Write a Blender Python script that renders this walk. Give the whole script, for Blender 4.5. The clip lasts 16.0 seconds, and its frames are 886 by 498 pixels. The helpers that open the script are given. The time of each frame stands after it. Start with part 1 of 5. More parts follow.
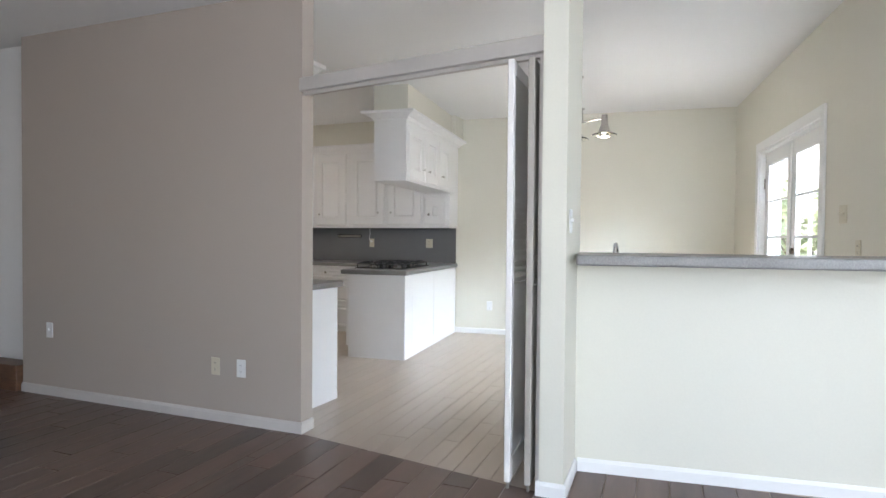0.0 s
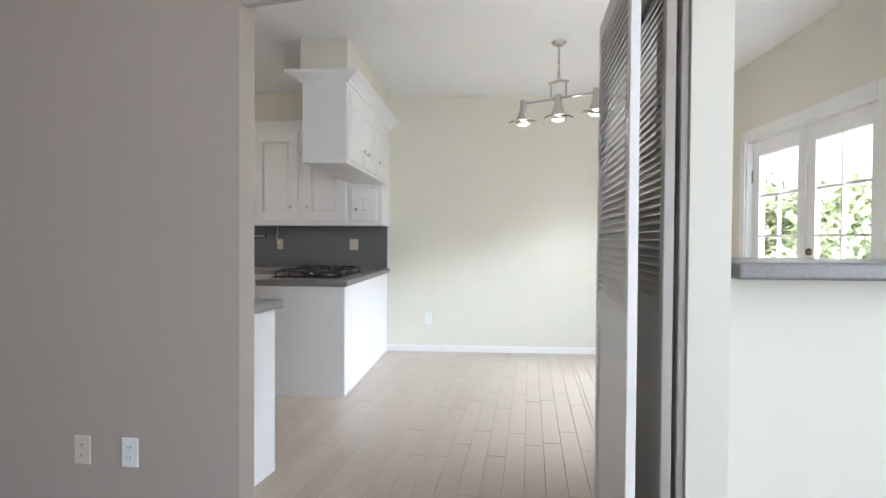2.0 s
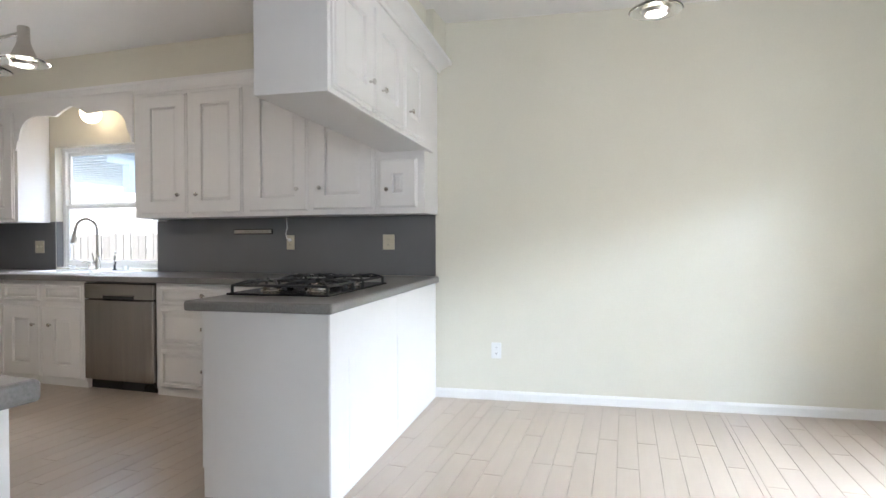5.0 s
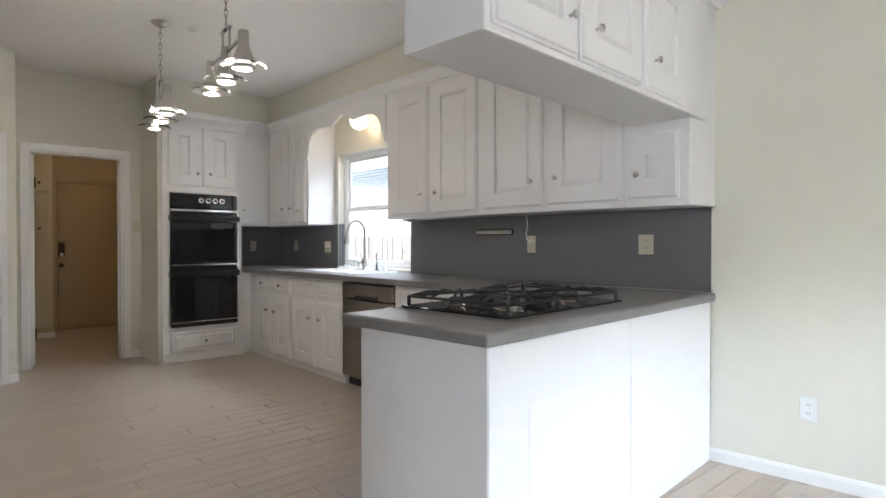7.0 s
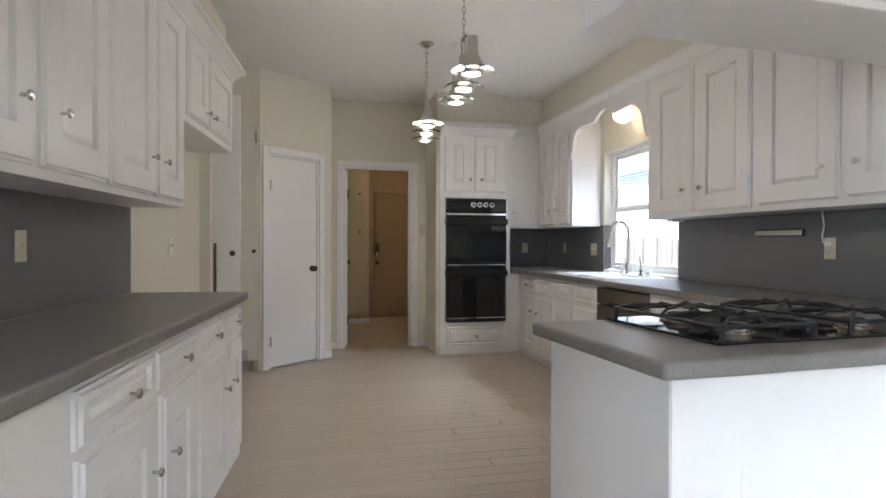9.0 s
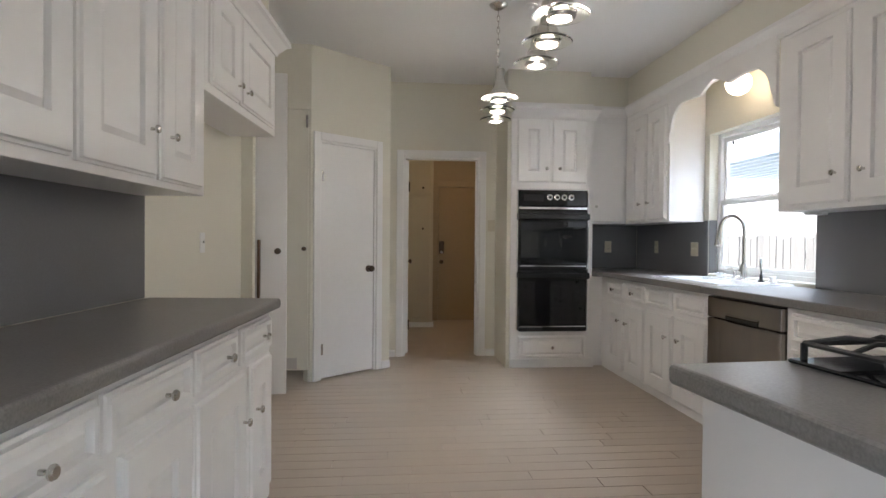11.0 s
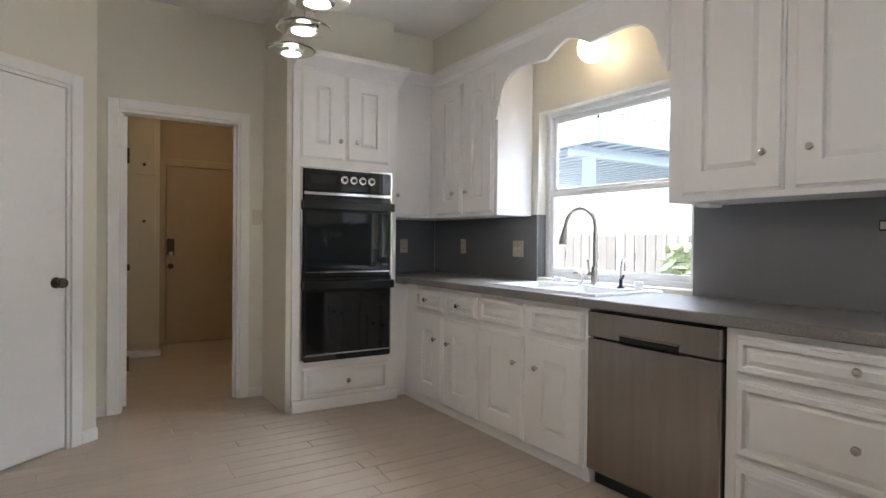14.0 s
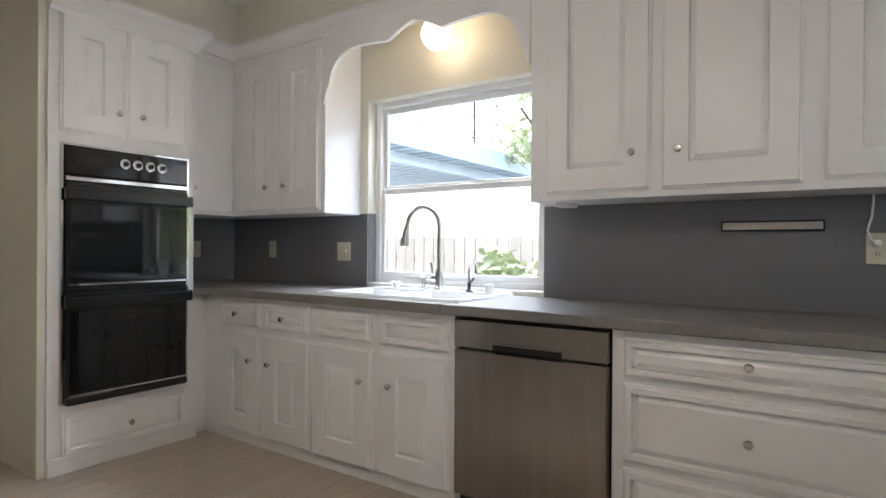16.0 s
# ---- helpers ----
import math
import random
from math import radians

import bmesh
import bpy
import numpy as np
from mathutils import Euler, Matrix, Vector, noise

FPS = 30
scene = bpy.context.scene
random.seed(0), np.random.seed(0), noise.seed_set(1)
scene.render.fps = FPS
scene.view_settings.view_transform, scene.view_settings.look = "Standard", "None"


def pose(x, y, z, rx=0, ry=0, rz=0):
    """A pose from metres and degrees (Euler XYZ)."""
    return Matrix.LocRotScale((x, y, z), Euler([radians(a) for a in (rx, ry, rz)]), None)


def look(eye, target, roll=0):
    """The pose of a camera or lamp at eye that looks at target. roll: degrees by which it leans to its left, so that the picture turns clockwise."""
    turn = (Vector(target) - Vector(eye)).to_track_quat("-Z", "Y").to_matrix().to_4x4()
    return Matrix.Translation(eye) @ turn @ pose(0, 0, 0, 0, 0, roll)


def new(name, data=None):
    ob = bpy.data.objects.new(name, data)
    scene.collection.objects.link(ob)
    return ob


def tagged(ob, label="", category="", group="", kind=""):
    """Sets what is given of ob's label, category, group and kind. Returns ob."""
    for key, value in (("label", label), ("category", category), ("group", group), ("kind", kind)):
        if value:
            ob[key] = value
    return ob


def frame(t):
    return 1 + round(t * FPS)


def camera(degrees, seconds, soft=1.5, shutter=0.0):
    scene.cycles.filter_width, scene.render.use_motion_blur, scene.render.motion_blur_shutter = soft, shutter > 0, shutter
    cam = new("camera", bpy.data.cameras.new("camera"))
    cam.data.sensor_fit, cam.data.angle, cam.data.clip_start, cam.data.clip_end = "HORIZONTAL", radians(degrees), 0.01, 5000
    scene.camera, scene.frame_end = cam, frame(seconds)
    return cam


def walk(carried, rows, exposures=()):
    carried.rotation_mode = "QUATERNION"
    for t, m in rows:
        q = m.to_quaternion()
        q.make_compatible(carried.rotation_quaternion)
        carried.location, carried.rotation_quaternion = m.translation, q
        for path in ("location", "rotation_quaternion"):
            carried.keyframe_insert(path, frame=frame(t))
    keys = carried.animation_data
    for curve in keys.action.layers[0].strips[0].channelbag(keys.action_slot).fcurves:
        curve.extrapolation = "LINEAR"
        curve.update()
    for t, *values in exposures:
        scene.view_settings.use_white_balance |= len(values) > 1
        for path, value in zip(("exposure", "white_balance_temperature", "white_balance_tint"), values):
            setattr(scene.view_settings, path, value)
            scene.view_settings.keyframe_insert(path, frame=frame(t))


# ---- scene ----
cam = camera(75.1, 16.0)
PATH = [
    (0, (0.487, -0.381, 1.216), (-0.232, 1.485, 1.176), 0.5),
    (0.5, (0.17, -0.29, 1.211), (-0.382, 1.632, 1.172), 0.6),
    (1, (-0.14, -0.059, 1.2), (-0.61, 1.884, 1.166), 0.5),
    (1.5, (-0.357, 0.212, 1.187), (-0.736, 2.176, 1.154), 0.7),
    (2, (-0.506, 0.567, 1.204), (-0.805, 2.544, 1.169), 0.4),
    (2.5, (-0.607, 0.92, 1.218), (-0.874, 2.902, 1.176), 0.4),
    (3, (-0.678, 1.291, 1.203), (-0.902, 3.278, 1.164), 0.3),
    (3.2, (-0.697, 1.44, 1.215), (-0.91, 3.428, 1.173), 0.4),
    (5.3, (-0.696, 2.766, 1.144), (-1.456, 4.615, 1.118), -0.1),
    (5.5, (-0.697, 2.889, 1.152), (-1.573, 4.687, 1.123), -0.0),
    (6, (-0.71, 3.122, 1.145), (-1.804, 4.796, 1.122), 0.0),
    (6.5, (-0.716, 3.323, 1.146), (-1.976, 4.876, 1.122), 0.0),
    (7, (-0.702, 3.506, 1.149), (-2.191, 4.841, 1.126), 0.0),
    (7.5, (-0.739, 3.632, 1.145), (-2.417, 4.721, 1.125), 0.1),
    (8, (-0.776, 3.734, 1.152), (-2.582, 4.591, 1.133), 0.1),
    (8.5, (-0.73, 3.862, 1.16), (-2.632, 4.481, 1.14), 0.1),
    (9, (-0.678, 3.94, 1.156), (-2.634, 4.361, 1.136), 0.2),
    (9.5, (-0.688, 3.972, 1.156), (-2.667, 4.259, 1.136), 0.2),
    (9.7, (-0.718, 3.98, 1.157), (-2.702, 4.227, 1.134), 0.1),
    (11.8, (-1.784, 4.057, 1.149), (-3.775, 4.246, 1.121), 0.5),
    (12, (-1.875, 4.029, 1.155), (-3.858, 4.286, 1.124), 0.6),
    (12.5, (-2.159, 3.994, 1.164), (-4.11, 4.433, 1.131), 0.4),
    (13, (-2.393, 3.944, 1.151), (-4.273, 4.624, 1.123), 0.5),
    (13.5, (-2.611, 3.947, 1.14), (-4.393, 4.855, 1.115), 0.5),
    (14, (-2.781, 3.973, 1.142), (-4.471, 5.043, 1.118), 0.6),
    (14.5, (-2.948, 3.929, 1.15), (-4.518, 5.168, 1.125), 0.5),
    (15, (-3.049, 3.929, 1.147), (-4.499, 5.306, 1.125), 0.4),
    (15.5, (-3.182, 3.909, 1.135), (-4.474, 5.436, 1.122), 0.4),
    (16, (-3.353, 3.952, 1.127), (-4.487, 5.599, 1.123), 0.4),
]
walk(cam, [(t, look(eye, target, roll)) for t, eye, target, roll in PATH], [(0, 2.30, 6250, 13), (16, 2.28, 6250, 13)])

# ---- world and light ----
world = bpy.data.worlds.new("sky")
scene.world = world
world.use_nodes = True
wn = world.node_tree
sky = wn.nodes.new("ShaderNodeTexSky")
sky.sky_type = "NISHITA"
sky.sun_disc = False
sky.sun_elevation, sky.sun_rotation = radians(56), radians(215)
wn.links.new(sky.outputs[0], wn.nodes["Background"].inputs[0])
wn.nodes["Background"].inputs[1].default_value = 0.10

sun_data = bpy.data.lights.new("sun", "SUN")
sun_data.energy, sun_data.angle, sun_data.color = 2.6, radians(0.5), (1.0, 0.95, 0.88)
sun = new("sun", sun_data)
sun.matrix_world = look((0, 0, 20), (0.37, 0.53, 19.0))


def area(name, eye, target, w, h, power, colour):
    d = bpy.data.lights.new(name, "AREA")
    d.shape, d.size, d.size_y, d.energy, d.color = "RECTANGLE", w, h, power, colour
    ob = new(name, d)
    ob.matrix_world = look(eye, target)
    return ob


DAY = (0.80, 0.90, 1.0)
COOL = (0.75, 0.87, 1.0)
area("living_window_light", (1.4, -3.16, 1.35), (1.0, 0, 0.9), 2.4, 1.9, 15, DAY)
area("east_window_light", (2.96, 0.2, 1.35), (0.5, 1.2, 0.7), 2.2, 1.9, 16.5, DAY)
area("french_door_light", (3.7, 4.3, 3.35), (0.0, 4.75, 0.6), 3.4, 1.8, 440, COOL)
area("kitchen_window_light", (-5.17, 7.45, 2.75), (-5.0, 5.6, 0.5), 1.6, 1.0, 30, DAY)
hall = bpy.data.lights.new("hall_lamp_light", "POINT")
hall.energy, hall.color, hall.shadow_soft_size = 1.8, (1.0, 0.72, 0.42), 0.08
new("hall_lamp_light", hall).location = (-8.1, 5.45, 2.5)

for x, y, z in ((-3.876, 4.745, 1.99), (-5.13, 4.762, 1.97), (-0.302, 5.10, 2.09)):
    d = bpy.data.lights.new("chandelier_light", "POINT")
    d.energy, d.color, d.shadow_soft_size = 2.6, (1.0, 0.90, 0.78), 0.10
    new("chandelier_light", d).location = (x, y, z)


# ---- materials ----
def mat(name, base, rough=0.5, metal=0.0, spread=0.06, grain=40.0, stain=2.0, bump=0.05, stretch=(1, 1, 1), rand=0.0, spec=None, wear=0.05):
    m = bpy.data.materials.new(name)
    m.use_nodes = True
    nt = m.node_tree
    p = nt.nodes["Principled BSDF"]
    tc = nt.nodes.new("ShaderNodeTexCoord")
    mp = nt.nodes.new("ShaderNodeMapping")
    mp.inputs["Scale"].default_value = stretch
    nt.links.new(tc.outputs["Object"], mp.inputs[0])
    vec = mp.outputs[0]
    if rand:
        oi = nt.nodes.new("ShaderNodeObjectInfo")
        geo = nt.nodes.new("ShaderNodeNewGeometry")
        both = nt.nodes.new("ShaderNodeMath")
        both.operation = "ADD"
        nt.links.new(oi.outputs["Random"], both.inputs[0])
        nt.links.new(geo.outputs["Random Per Island"], both.inputs[1])
        shift = nt.nodes.new("ShaderNodeVectorMath")
        shift.operation = "MULTIPLY_ADD"
        nt.links.new(both.outputs[0], shift.inputs[0])
        shift.inputs[1].default_value = (7.0, 13.0, 5.0)
        nt.links.new(vec, shift.inputs[2])
        vec = shift.outputs[0]
    fine = nt.nodes.new("ShaderNodeTexNoise")
    fine.inputs["Scale"].default_value, fine.inputs["Detail"].default_value = grain, 6
    broad = nt.nodes.new("ShaderNodeTexNoise")
    broad.inputs["Scale"].default_value, broad.inputs["Detail"].default_value = stain, 3
    for n in (fine, broad):
        nt.links.new(vec, n.inputs["Vector"])
    mix = nt.nodes.new("ShaderNodeMath")
    mix.operation = "ADD"
    nt.links.new(fine.outputs["Fac"], mix.inputs[0])
    nt.links.new(broad.outputs["Fac"], mix.inputs[1])
    last = mix.outputs[0]
    if rand:
        more = nt.nodes.new("ShaderNodeMath")
        more.operation = "MULTIPLY_ADD"
        fr = nt.nodes.new("ShaderNodeMath")
        fr.operation = "FRACT"
        nt.links.new(both.outputs[0], fr.inputs[0])
        nt.links.new(fr.outputs[0], more.inputs[0])
        more.inputs[1].default_value = rand
        nt.links.new(last, more.inputs[2])
        last = more.outputs[0]
    ramp = nt.nodes.new("ShaderNodeMapRange")
    ramp.inputs[1].default_value, ramp.inputs[2].default_value = 0.6, 1.4 + rand
    ramp.inputs[3].default_value, ramp.inputs[4].default_value = 1 - spread, 1 + spread
    nt.links.new(last, ramp.inputs[0])
    scale = nt.nodes.new("ShaderNodeVectorMath")
    scale.operation = "SCALE"
    scale.inputs[0].default_value = base
    nt.links.new(ramp.outputs[0], scale.inputs["Scale"])
    nt.links.new(scale.outputs[0], p.inputs["Base Color"])
    rr = nt.nodes.new("ShaderNodeMapRange")
    rr.inputs[1].default_value, rr.inputs[2].default_value = 0.3, 0.7
    rr.inputs[3].default_value, rr.inputs[4].default_value = max(0.02, rough - wear), min(1, rough + wear)
    nt.links.new(broad.outputs["Fac"], rr.inputs[0])
    nt.links.new(rr.outputs[0], p.inputs["Roughness"])
    p.inputs["Metallic"].default_value = metal
    if spec is not None:
        p.inputs["Specular IOR Level"].default_value = spec
    if bump:
        bn = nt.nodes.new("ShaderNodeBump")
        bn.inputs["Strength"].default_value, bn.inputs["Distance"].default_value = bump, 0.004
        nt.links.new(fine.outputs["Fac"], bn.inputs["Height"])
        nt.links.new(bn.outputs[0], p.inputs["Normal"])
    return m


def glow(name, colour, strength):
    m = bpy.data.materials.new(name)
    m.use_nodes = True
    p = m.node_tree.nodes["Principled BSDF"]
    p.inputs["Base Color"].default_value = (*colour, 1)
    p.inputs["Emission Color"].default_value = (*colour, 1)
    p.inputs["Emission Strength"].default_value = strength
    return m


def clear(name, tint=(1, 1, 1), rough=0.0):
    m = bpy.data.materials.new(name)
    m.use_nodes = True
    p = m.node_tree.nodes["Principled BSDF"]
    p.inputs["Base Color"].default_value = (*tint, 1)
    p.inputs["Roughness"].default_value = rough
    p.inputs["Transmission Weight"].default_value = 1.0
    p.inputs["IOR"].default_value = 1.1
    return m


PAINT = mat("cream_paint", (0.70, 0.672, 0.575), 0.6, spread=0.025, grain=90, stain=0.9, bump=0.12)
# the cream paint again, with the living room's shade put into its colour
LIVING = mat("shaded_cream_paint", (0.43, 0.37, 0.315), 0.6, spread=0.025, grain=90, stain=0.9, bump=0.12)
CEIL = mat("ceiling_paint", (0.83, 0.82, 0.80), 0.8, spread=0.02, grain=60, stain=1.0, bump=0.2)
WHITE = mat("white_cabinet_paint", (0.81, 0.795, 0.78), 0.38, spread=0.012, grain=18, stain=1.5, bump=0.0)
TRIM = mat("white_trim_paint", (0.80, 0.79, 0.77), 0.35, spread=0.02, grain=30, stain=2, bump=0.05)
SKIRT = mat("greige_skirting_paint", (0.56, 0.525, 0.49), 0.45, spread=0.03, grain=30, stain=2, bump=0.05)
GREIGE = mat("greige_trim_paint", (0.50, 0.465, 0.43), 0.4, spread=0.03, grain=30, stain=2, bump=0.05)
COUNTER = mat("grey_laminate", (0.205, 0.195, 0.185), 0.36, spread=0.32, grain=150, stain=3, bump=0.02)
SPLASH = mat("dark_grey_laminate", (0.165, 0.165, 0.17), 0.34, spread=0.10, grain=160, stain=2, bump=0.02)
PLANK = mat("pale_wood_plank", (0.45, 0.372, 0.30), 0.28, spread=0.085, grain=9, stain=1.2, bump=0, wear=0.006, stretch=(0.7, 0.4, 1), rand=0.7)
GROUT = mat("grey_grout", (0.37, 0.305, 0.245), 0.9, spread=0.1, grain=80)
DARKP = mat("dark_walnut_plank", (0.115, 0.072, 0.055), 0.34, spread=0.5, grain=6, stain=1.6, bump=0, wear=0.01, stretch=(0.7, 0.5, 1), rand=0.8)
PALEG = mat("pale_grout", (0.46, 0.43, 0.40), 0.9, spread=0.1, grain=80)
STEEL = mat("stainless_steel", (0.31, 0.285, 0.26), 0.22, 1.0, spread=0.16, grain=30, stain=2, bump=0.02, stretch=(1, 1, 0.04))
NICKEL = mat("brushed_nickel", (0.58, 0.56, 0.53), 0.25, 1.0, spread=0.05, grain=60)
CHROME = mat("chrome", (0.75, 0.75, 0.75), 0.09, 1.0, spread=0.02, grain=60, bump=0)
BRONZE = mat("dark_bronze", (0.10, 0.075, 0.055), 0.35, 0.8, spread=0.15, grain=60)
BLACK = mat("black_enamel", (0.012, 0.012, 0.013), 0.25, spread=0.2, grain=60, bump=0.02)
IRON = mat("cast_iron", (0.02, 0.02, 0.021), 0.55, spread=0.3, grain=120, bump=0.2)
GLASSB = mat("black_oven_glass", (0.006, 0.006, 0.007), 0.05, spread=0.1, grain=5, bump=0)
PORCELAIN = mat("white_porcelain", (0.85, 0.86, 0.87), 0.12, spread=0.01, grain=20, bump=0)
ALMOND = mat("almond_plastic", (0.62, 0.57, 0.44), 0.4, spread=0.03, grain=30)
WPLASTIC = mat("white_plastic", (0.78, 0.78, 0.76), 0.35, spread=0.02, grain=30)
DARKHOLE = mat("dark_slot", (0.02, 0.02, 0.02), 0.8, spread=0.1)
# darker tone than LOUVRE, for the leaf next to the post
TAUPE = mat("taupe_louvre_tone", (0.40, 0.365, 0.32), 0.4, spread=0.03, grain=30, stain=2, bump=0.03)
LOUVRE = mat("louvre_paint", (0.80, 0.775, 0.74), 0.4, spread=0.03, grain=30, stain=2, bump=0.03)
HCLOSET = mat("cream_closet_paint", (0.62, 0.56, 0.42), 0.5, spread=0.03, grain=60, stain=1.0, bump=0.05)
TAN = mat("tan_door_paint", (0.42, 0.33, 0.22), 0.5, spread=0.04, grain=40, stain=1.5)
WOODBROWN = mat("brown_wood", (0.13, 0.065, 0.035), 0.4, spread=0.4, grain=12, stretch=(1, 1, 8))
PANE = clear("window_glass")
SHADEG = clear("shade_glass", (0.99, 1.0, 0.94), 0.03)
BULB = glow("lit_bulb", (1.0, 0.95, 0.84), 2.4)
GLOBE = glow("warm_globe_glass", (1.0, 0.80, 0.55), 1.5)
STUCCO = mat("white_stucco", (0.80, 0.79, 0.76), 0.9, spread=0.04, grain=30, bump=0.2)
BLUEGREY = mat("blue_grey_paint", (0.60, 0.70, 0.80), 0.6, spread=0.08, grain=20)
FENCEW = mat("weathered_fence_wood", (0.30, 0.29, 0.27), 0.8, spread=0.2, grain=9, stretch=(4, 4, 0.6), rand=0.6)
LEAF = mat("leaf_green", (0.48, 0.53, 0.32), 0.55, spread=0.4, grain=6, rand=0.8, bump=0)
BARK = mat("bark", (0.12, 0.09, 0.06), 0.9, spread=0.3, grain=20, bump=0.4)
# unseen ground, kept pale so it reflects light up under the balcony
PALE_GROUND = mat("bounce_ground", (0.42, 0.41, 0.36), 0.9, spread=0.35, grain=30, stain=0.7, bump=0.3)
PATIO = mat("patio_concrete", (0.42, 0.40, 0.37), 0.85, spread=0.1, grain=40)

# ---- mesh helpers ----
ORIGIN = {}
I4 = Matrix.Identity(4)


def box(bm, x0, x1, y0, y1, z0, z1, bev=0.0, m=I4, seg=1):
    c = Vector(((x0 + x1) / 2, (y0 + y1) / 2, (z0 + z1) / 2))
    s = Matrix.Diagonal((abs(x1 - x0), abs(y1 - y0), abs(z1 - z0), 1))
    r = bmesh.ops.create_cube(bm, size=1, matrix=m @ Matrix.Translation(c) @ s)
    if bev:
        vs = set(r["verts"])
        es = [e for e in bm.edges if e.verts[0] in vs and e.verts[1] in vs]
        bmesh.ops.bevel(bm, geom=es, offset=bev, segments=seg, affect="EDGES", profile=0.5)
    return bm


def slab(x0, x1, y0, y1, z0, z1, bev=0.0, m=I4, seg=1):
    return box(bmesh.new(), x0, x1, y0, y1, z0, z1, bev, m, seg)


def lathe(profile, m=I4, n=20, bm=None):
    """A turned body about z: (radius, height) pairs."""
    bm = bm or bmesh.new()
    rings = []
    for r, z in profile:
        if r < 1e-5:
            rings.append([bm.verts.new(m @ Vector((0, 0, z)))])
        else:
            rings.append([bm.verts.new(m @ Vector((r * math.cos(2 * math.pi * i / n), r * math.sin(2 * math.pi * i / n), z))) for i in range(n)])
    for a, b in zip(rings, rings[1:]):
        for i in range(n):
            j = (i + 1) % n
            q = [a[i % len(a)], a[j % len(a)], b[j % len(b)], b[i % len(b)]]
            u = []
            for v in q:
                if v not in u:
                    u.append(v)
            if len(u) > 2:
                bm.faces.new(u)
    for ring, flip in ((rings[0], True), (rings[-1], False)):
        if len(ring) > 2:
            bm.faces.new(ring[::-1] if flip else ring)
    return bm


def tube(pts, r, n=10, bm=None, m=I4):
    """A round rod along points."""
    bm = bm or bmesh.new()
    pts = [m @ Vector(p) for p in pts]
    rings = []
    side = None
    for i, p in enumerate(pts):
        d = (pts[min(i + 1, len(pts) - 1)] - pts[max(i - 1, 0)]).normalized()
        if side is None:
            side = d.orthogonal().normalized()
        side = (side - d * side.dot(d)).normalized()
        other = d.cross(side)
        rings.append([bm.verts.new(p + r * (math.cos(2 * math.pi * k / n) * side + math.sin(2 * math.pi * k / n) * other)) for k in range(n)])
    for a, b in zip(rings, rings[1:]):
        for k in range(n):
            bm.faces.new((a[k], a[(k + 1) % n], b[(k + 1) % n], b[k]))
    bm.faces.new(rings[0][::-1])
    bm.faces.new(rings[-1])
    return bm


def prism(profile, u0, u1, m, cut0=0.0, cut1=0.0, bm=None):
    """A moulding: the profile (out, up) drawn from u0 to u1; cut0 and cut1 mitre its ends."""
    bm = bm or bmesh.new()
    a = [bm.verts.new(m @ Vector((u0 - cut0 * v, v, z))) for v, z in profile]
    b = [bm.verts.new(m @ Vector((u1 + cut1 * v, v, z))) for v, z in profile]
    n = len(a)
    for i in range(n):
        bm.faces.new((a[i], a[(i + 1) % n], b[(i + 1) % n], b[i]))
    bm.faces.new(a[::-1])
    bm.faces.new(b)
    return bm


def rings_face(bm, loops, m):
    """Joins rectangles (u0, u1, z0, z1, out) one to the next into a stepped front."""
    made = []
    for u0, u1, z0, z1, v in loops:
        made.append([bm.verts.new(m @ Vector(c)) for c in ((u0, v, z0), (u1, v, z0), (u1, v, z1), (u0, v, z1))])
    for a, b in zip(made, made[1:]):
        for i in range(4):
            bm.faces.new((a[i], a[(i + 1) % 4], b[(i + 1) % 4], b[i]))
    bm.faces.new(made[0][::-1])
    bm.faces.new(made[-1])
    return bm


def panel_front(u0, u1, z0, z1, m, th=0.023, rim=0.10, deep=0.018):
    """A cabinet door or drawer front with a bevelled edge and, for a rim, a sunk panel."""
    bm = bmesh.new()
    loops = [(u0, u1, z0, z1, 0), (u0, u1, z0, z1, th * 0.45), (u0 + .008, u1 - .008, z0 + .008, z1 - .008, th * 0.6),
             (u0 + .012, u1 - .012, z0 + .012, z1 - .012, th)]
    if rim:
        r = rim
        loops += [(u0 + r, u1 - r, z0 + r, z1 - r, th), (u0 + r + .004, u1 - r - .004, z0 + r + .004, z1 - r - .004, th - deep),
                  (u0 + r + .026, u1 - r - .026, z0 + r + .026, z1 - r - .026, th - deep * 0.35)]
    return rings_face(bm, loops, m)


def shaded(bm, smooth):
    bmesh.ops.recalc_face_normals(bm, faces=bm.faces)
    for f in bm.faces:
        f.smooth = smooth


def mesh_ob(name, bm, material, origin, smooth=False):
    shaded(bm, smooth)
    if origin.length:
        bmesh.ops.translate(bm, vec=-origin, verts=bm.verts)
    me = bpy.data.meshes.new(name)
    bm.to_mesh(me)
    bm.free()
    if smooth:
        me.set_sharp_from_angle(angle=radians(35))
    me.materials.append(material)
    return new(name, me)


def thing(name, base, label, category, group=""):
    e = new(name)
    e.empty_display_size = 0.05
    e.location = base
    ORIGIN[e.name] = Vector(base)
    return tagged(e, label, category, group)


def part(name, bm, material, parent, label="", smooth=False):
    o = ORIGIN[parent.name]
    ob = mesh_ob(name, bm, material, o, smooth)
    ob.parent = parent
    ORIGIN[ob.name] = o
    if label:
        tagged(ob, label)
    return ob


def solid(name, bm, material, label, category, base=(0, 0, 0), kind="", group="", smooth=False):
    ob = mesh_ob(name, bm, material, Vector(base), smooth)
    ob.location = base
    ORIGIN[ob.name] = Vector(base)
    return tagged(ob, label, category, group, kind)


def structure(name, bm, material, label, category):
    return solid(name, bm, material, label, category, kind="structure")


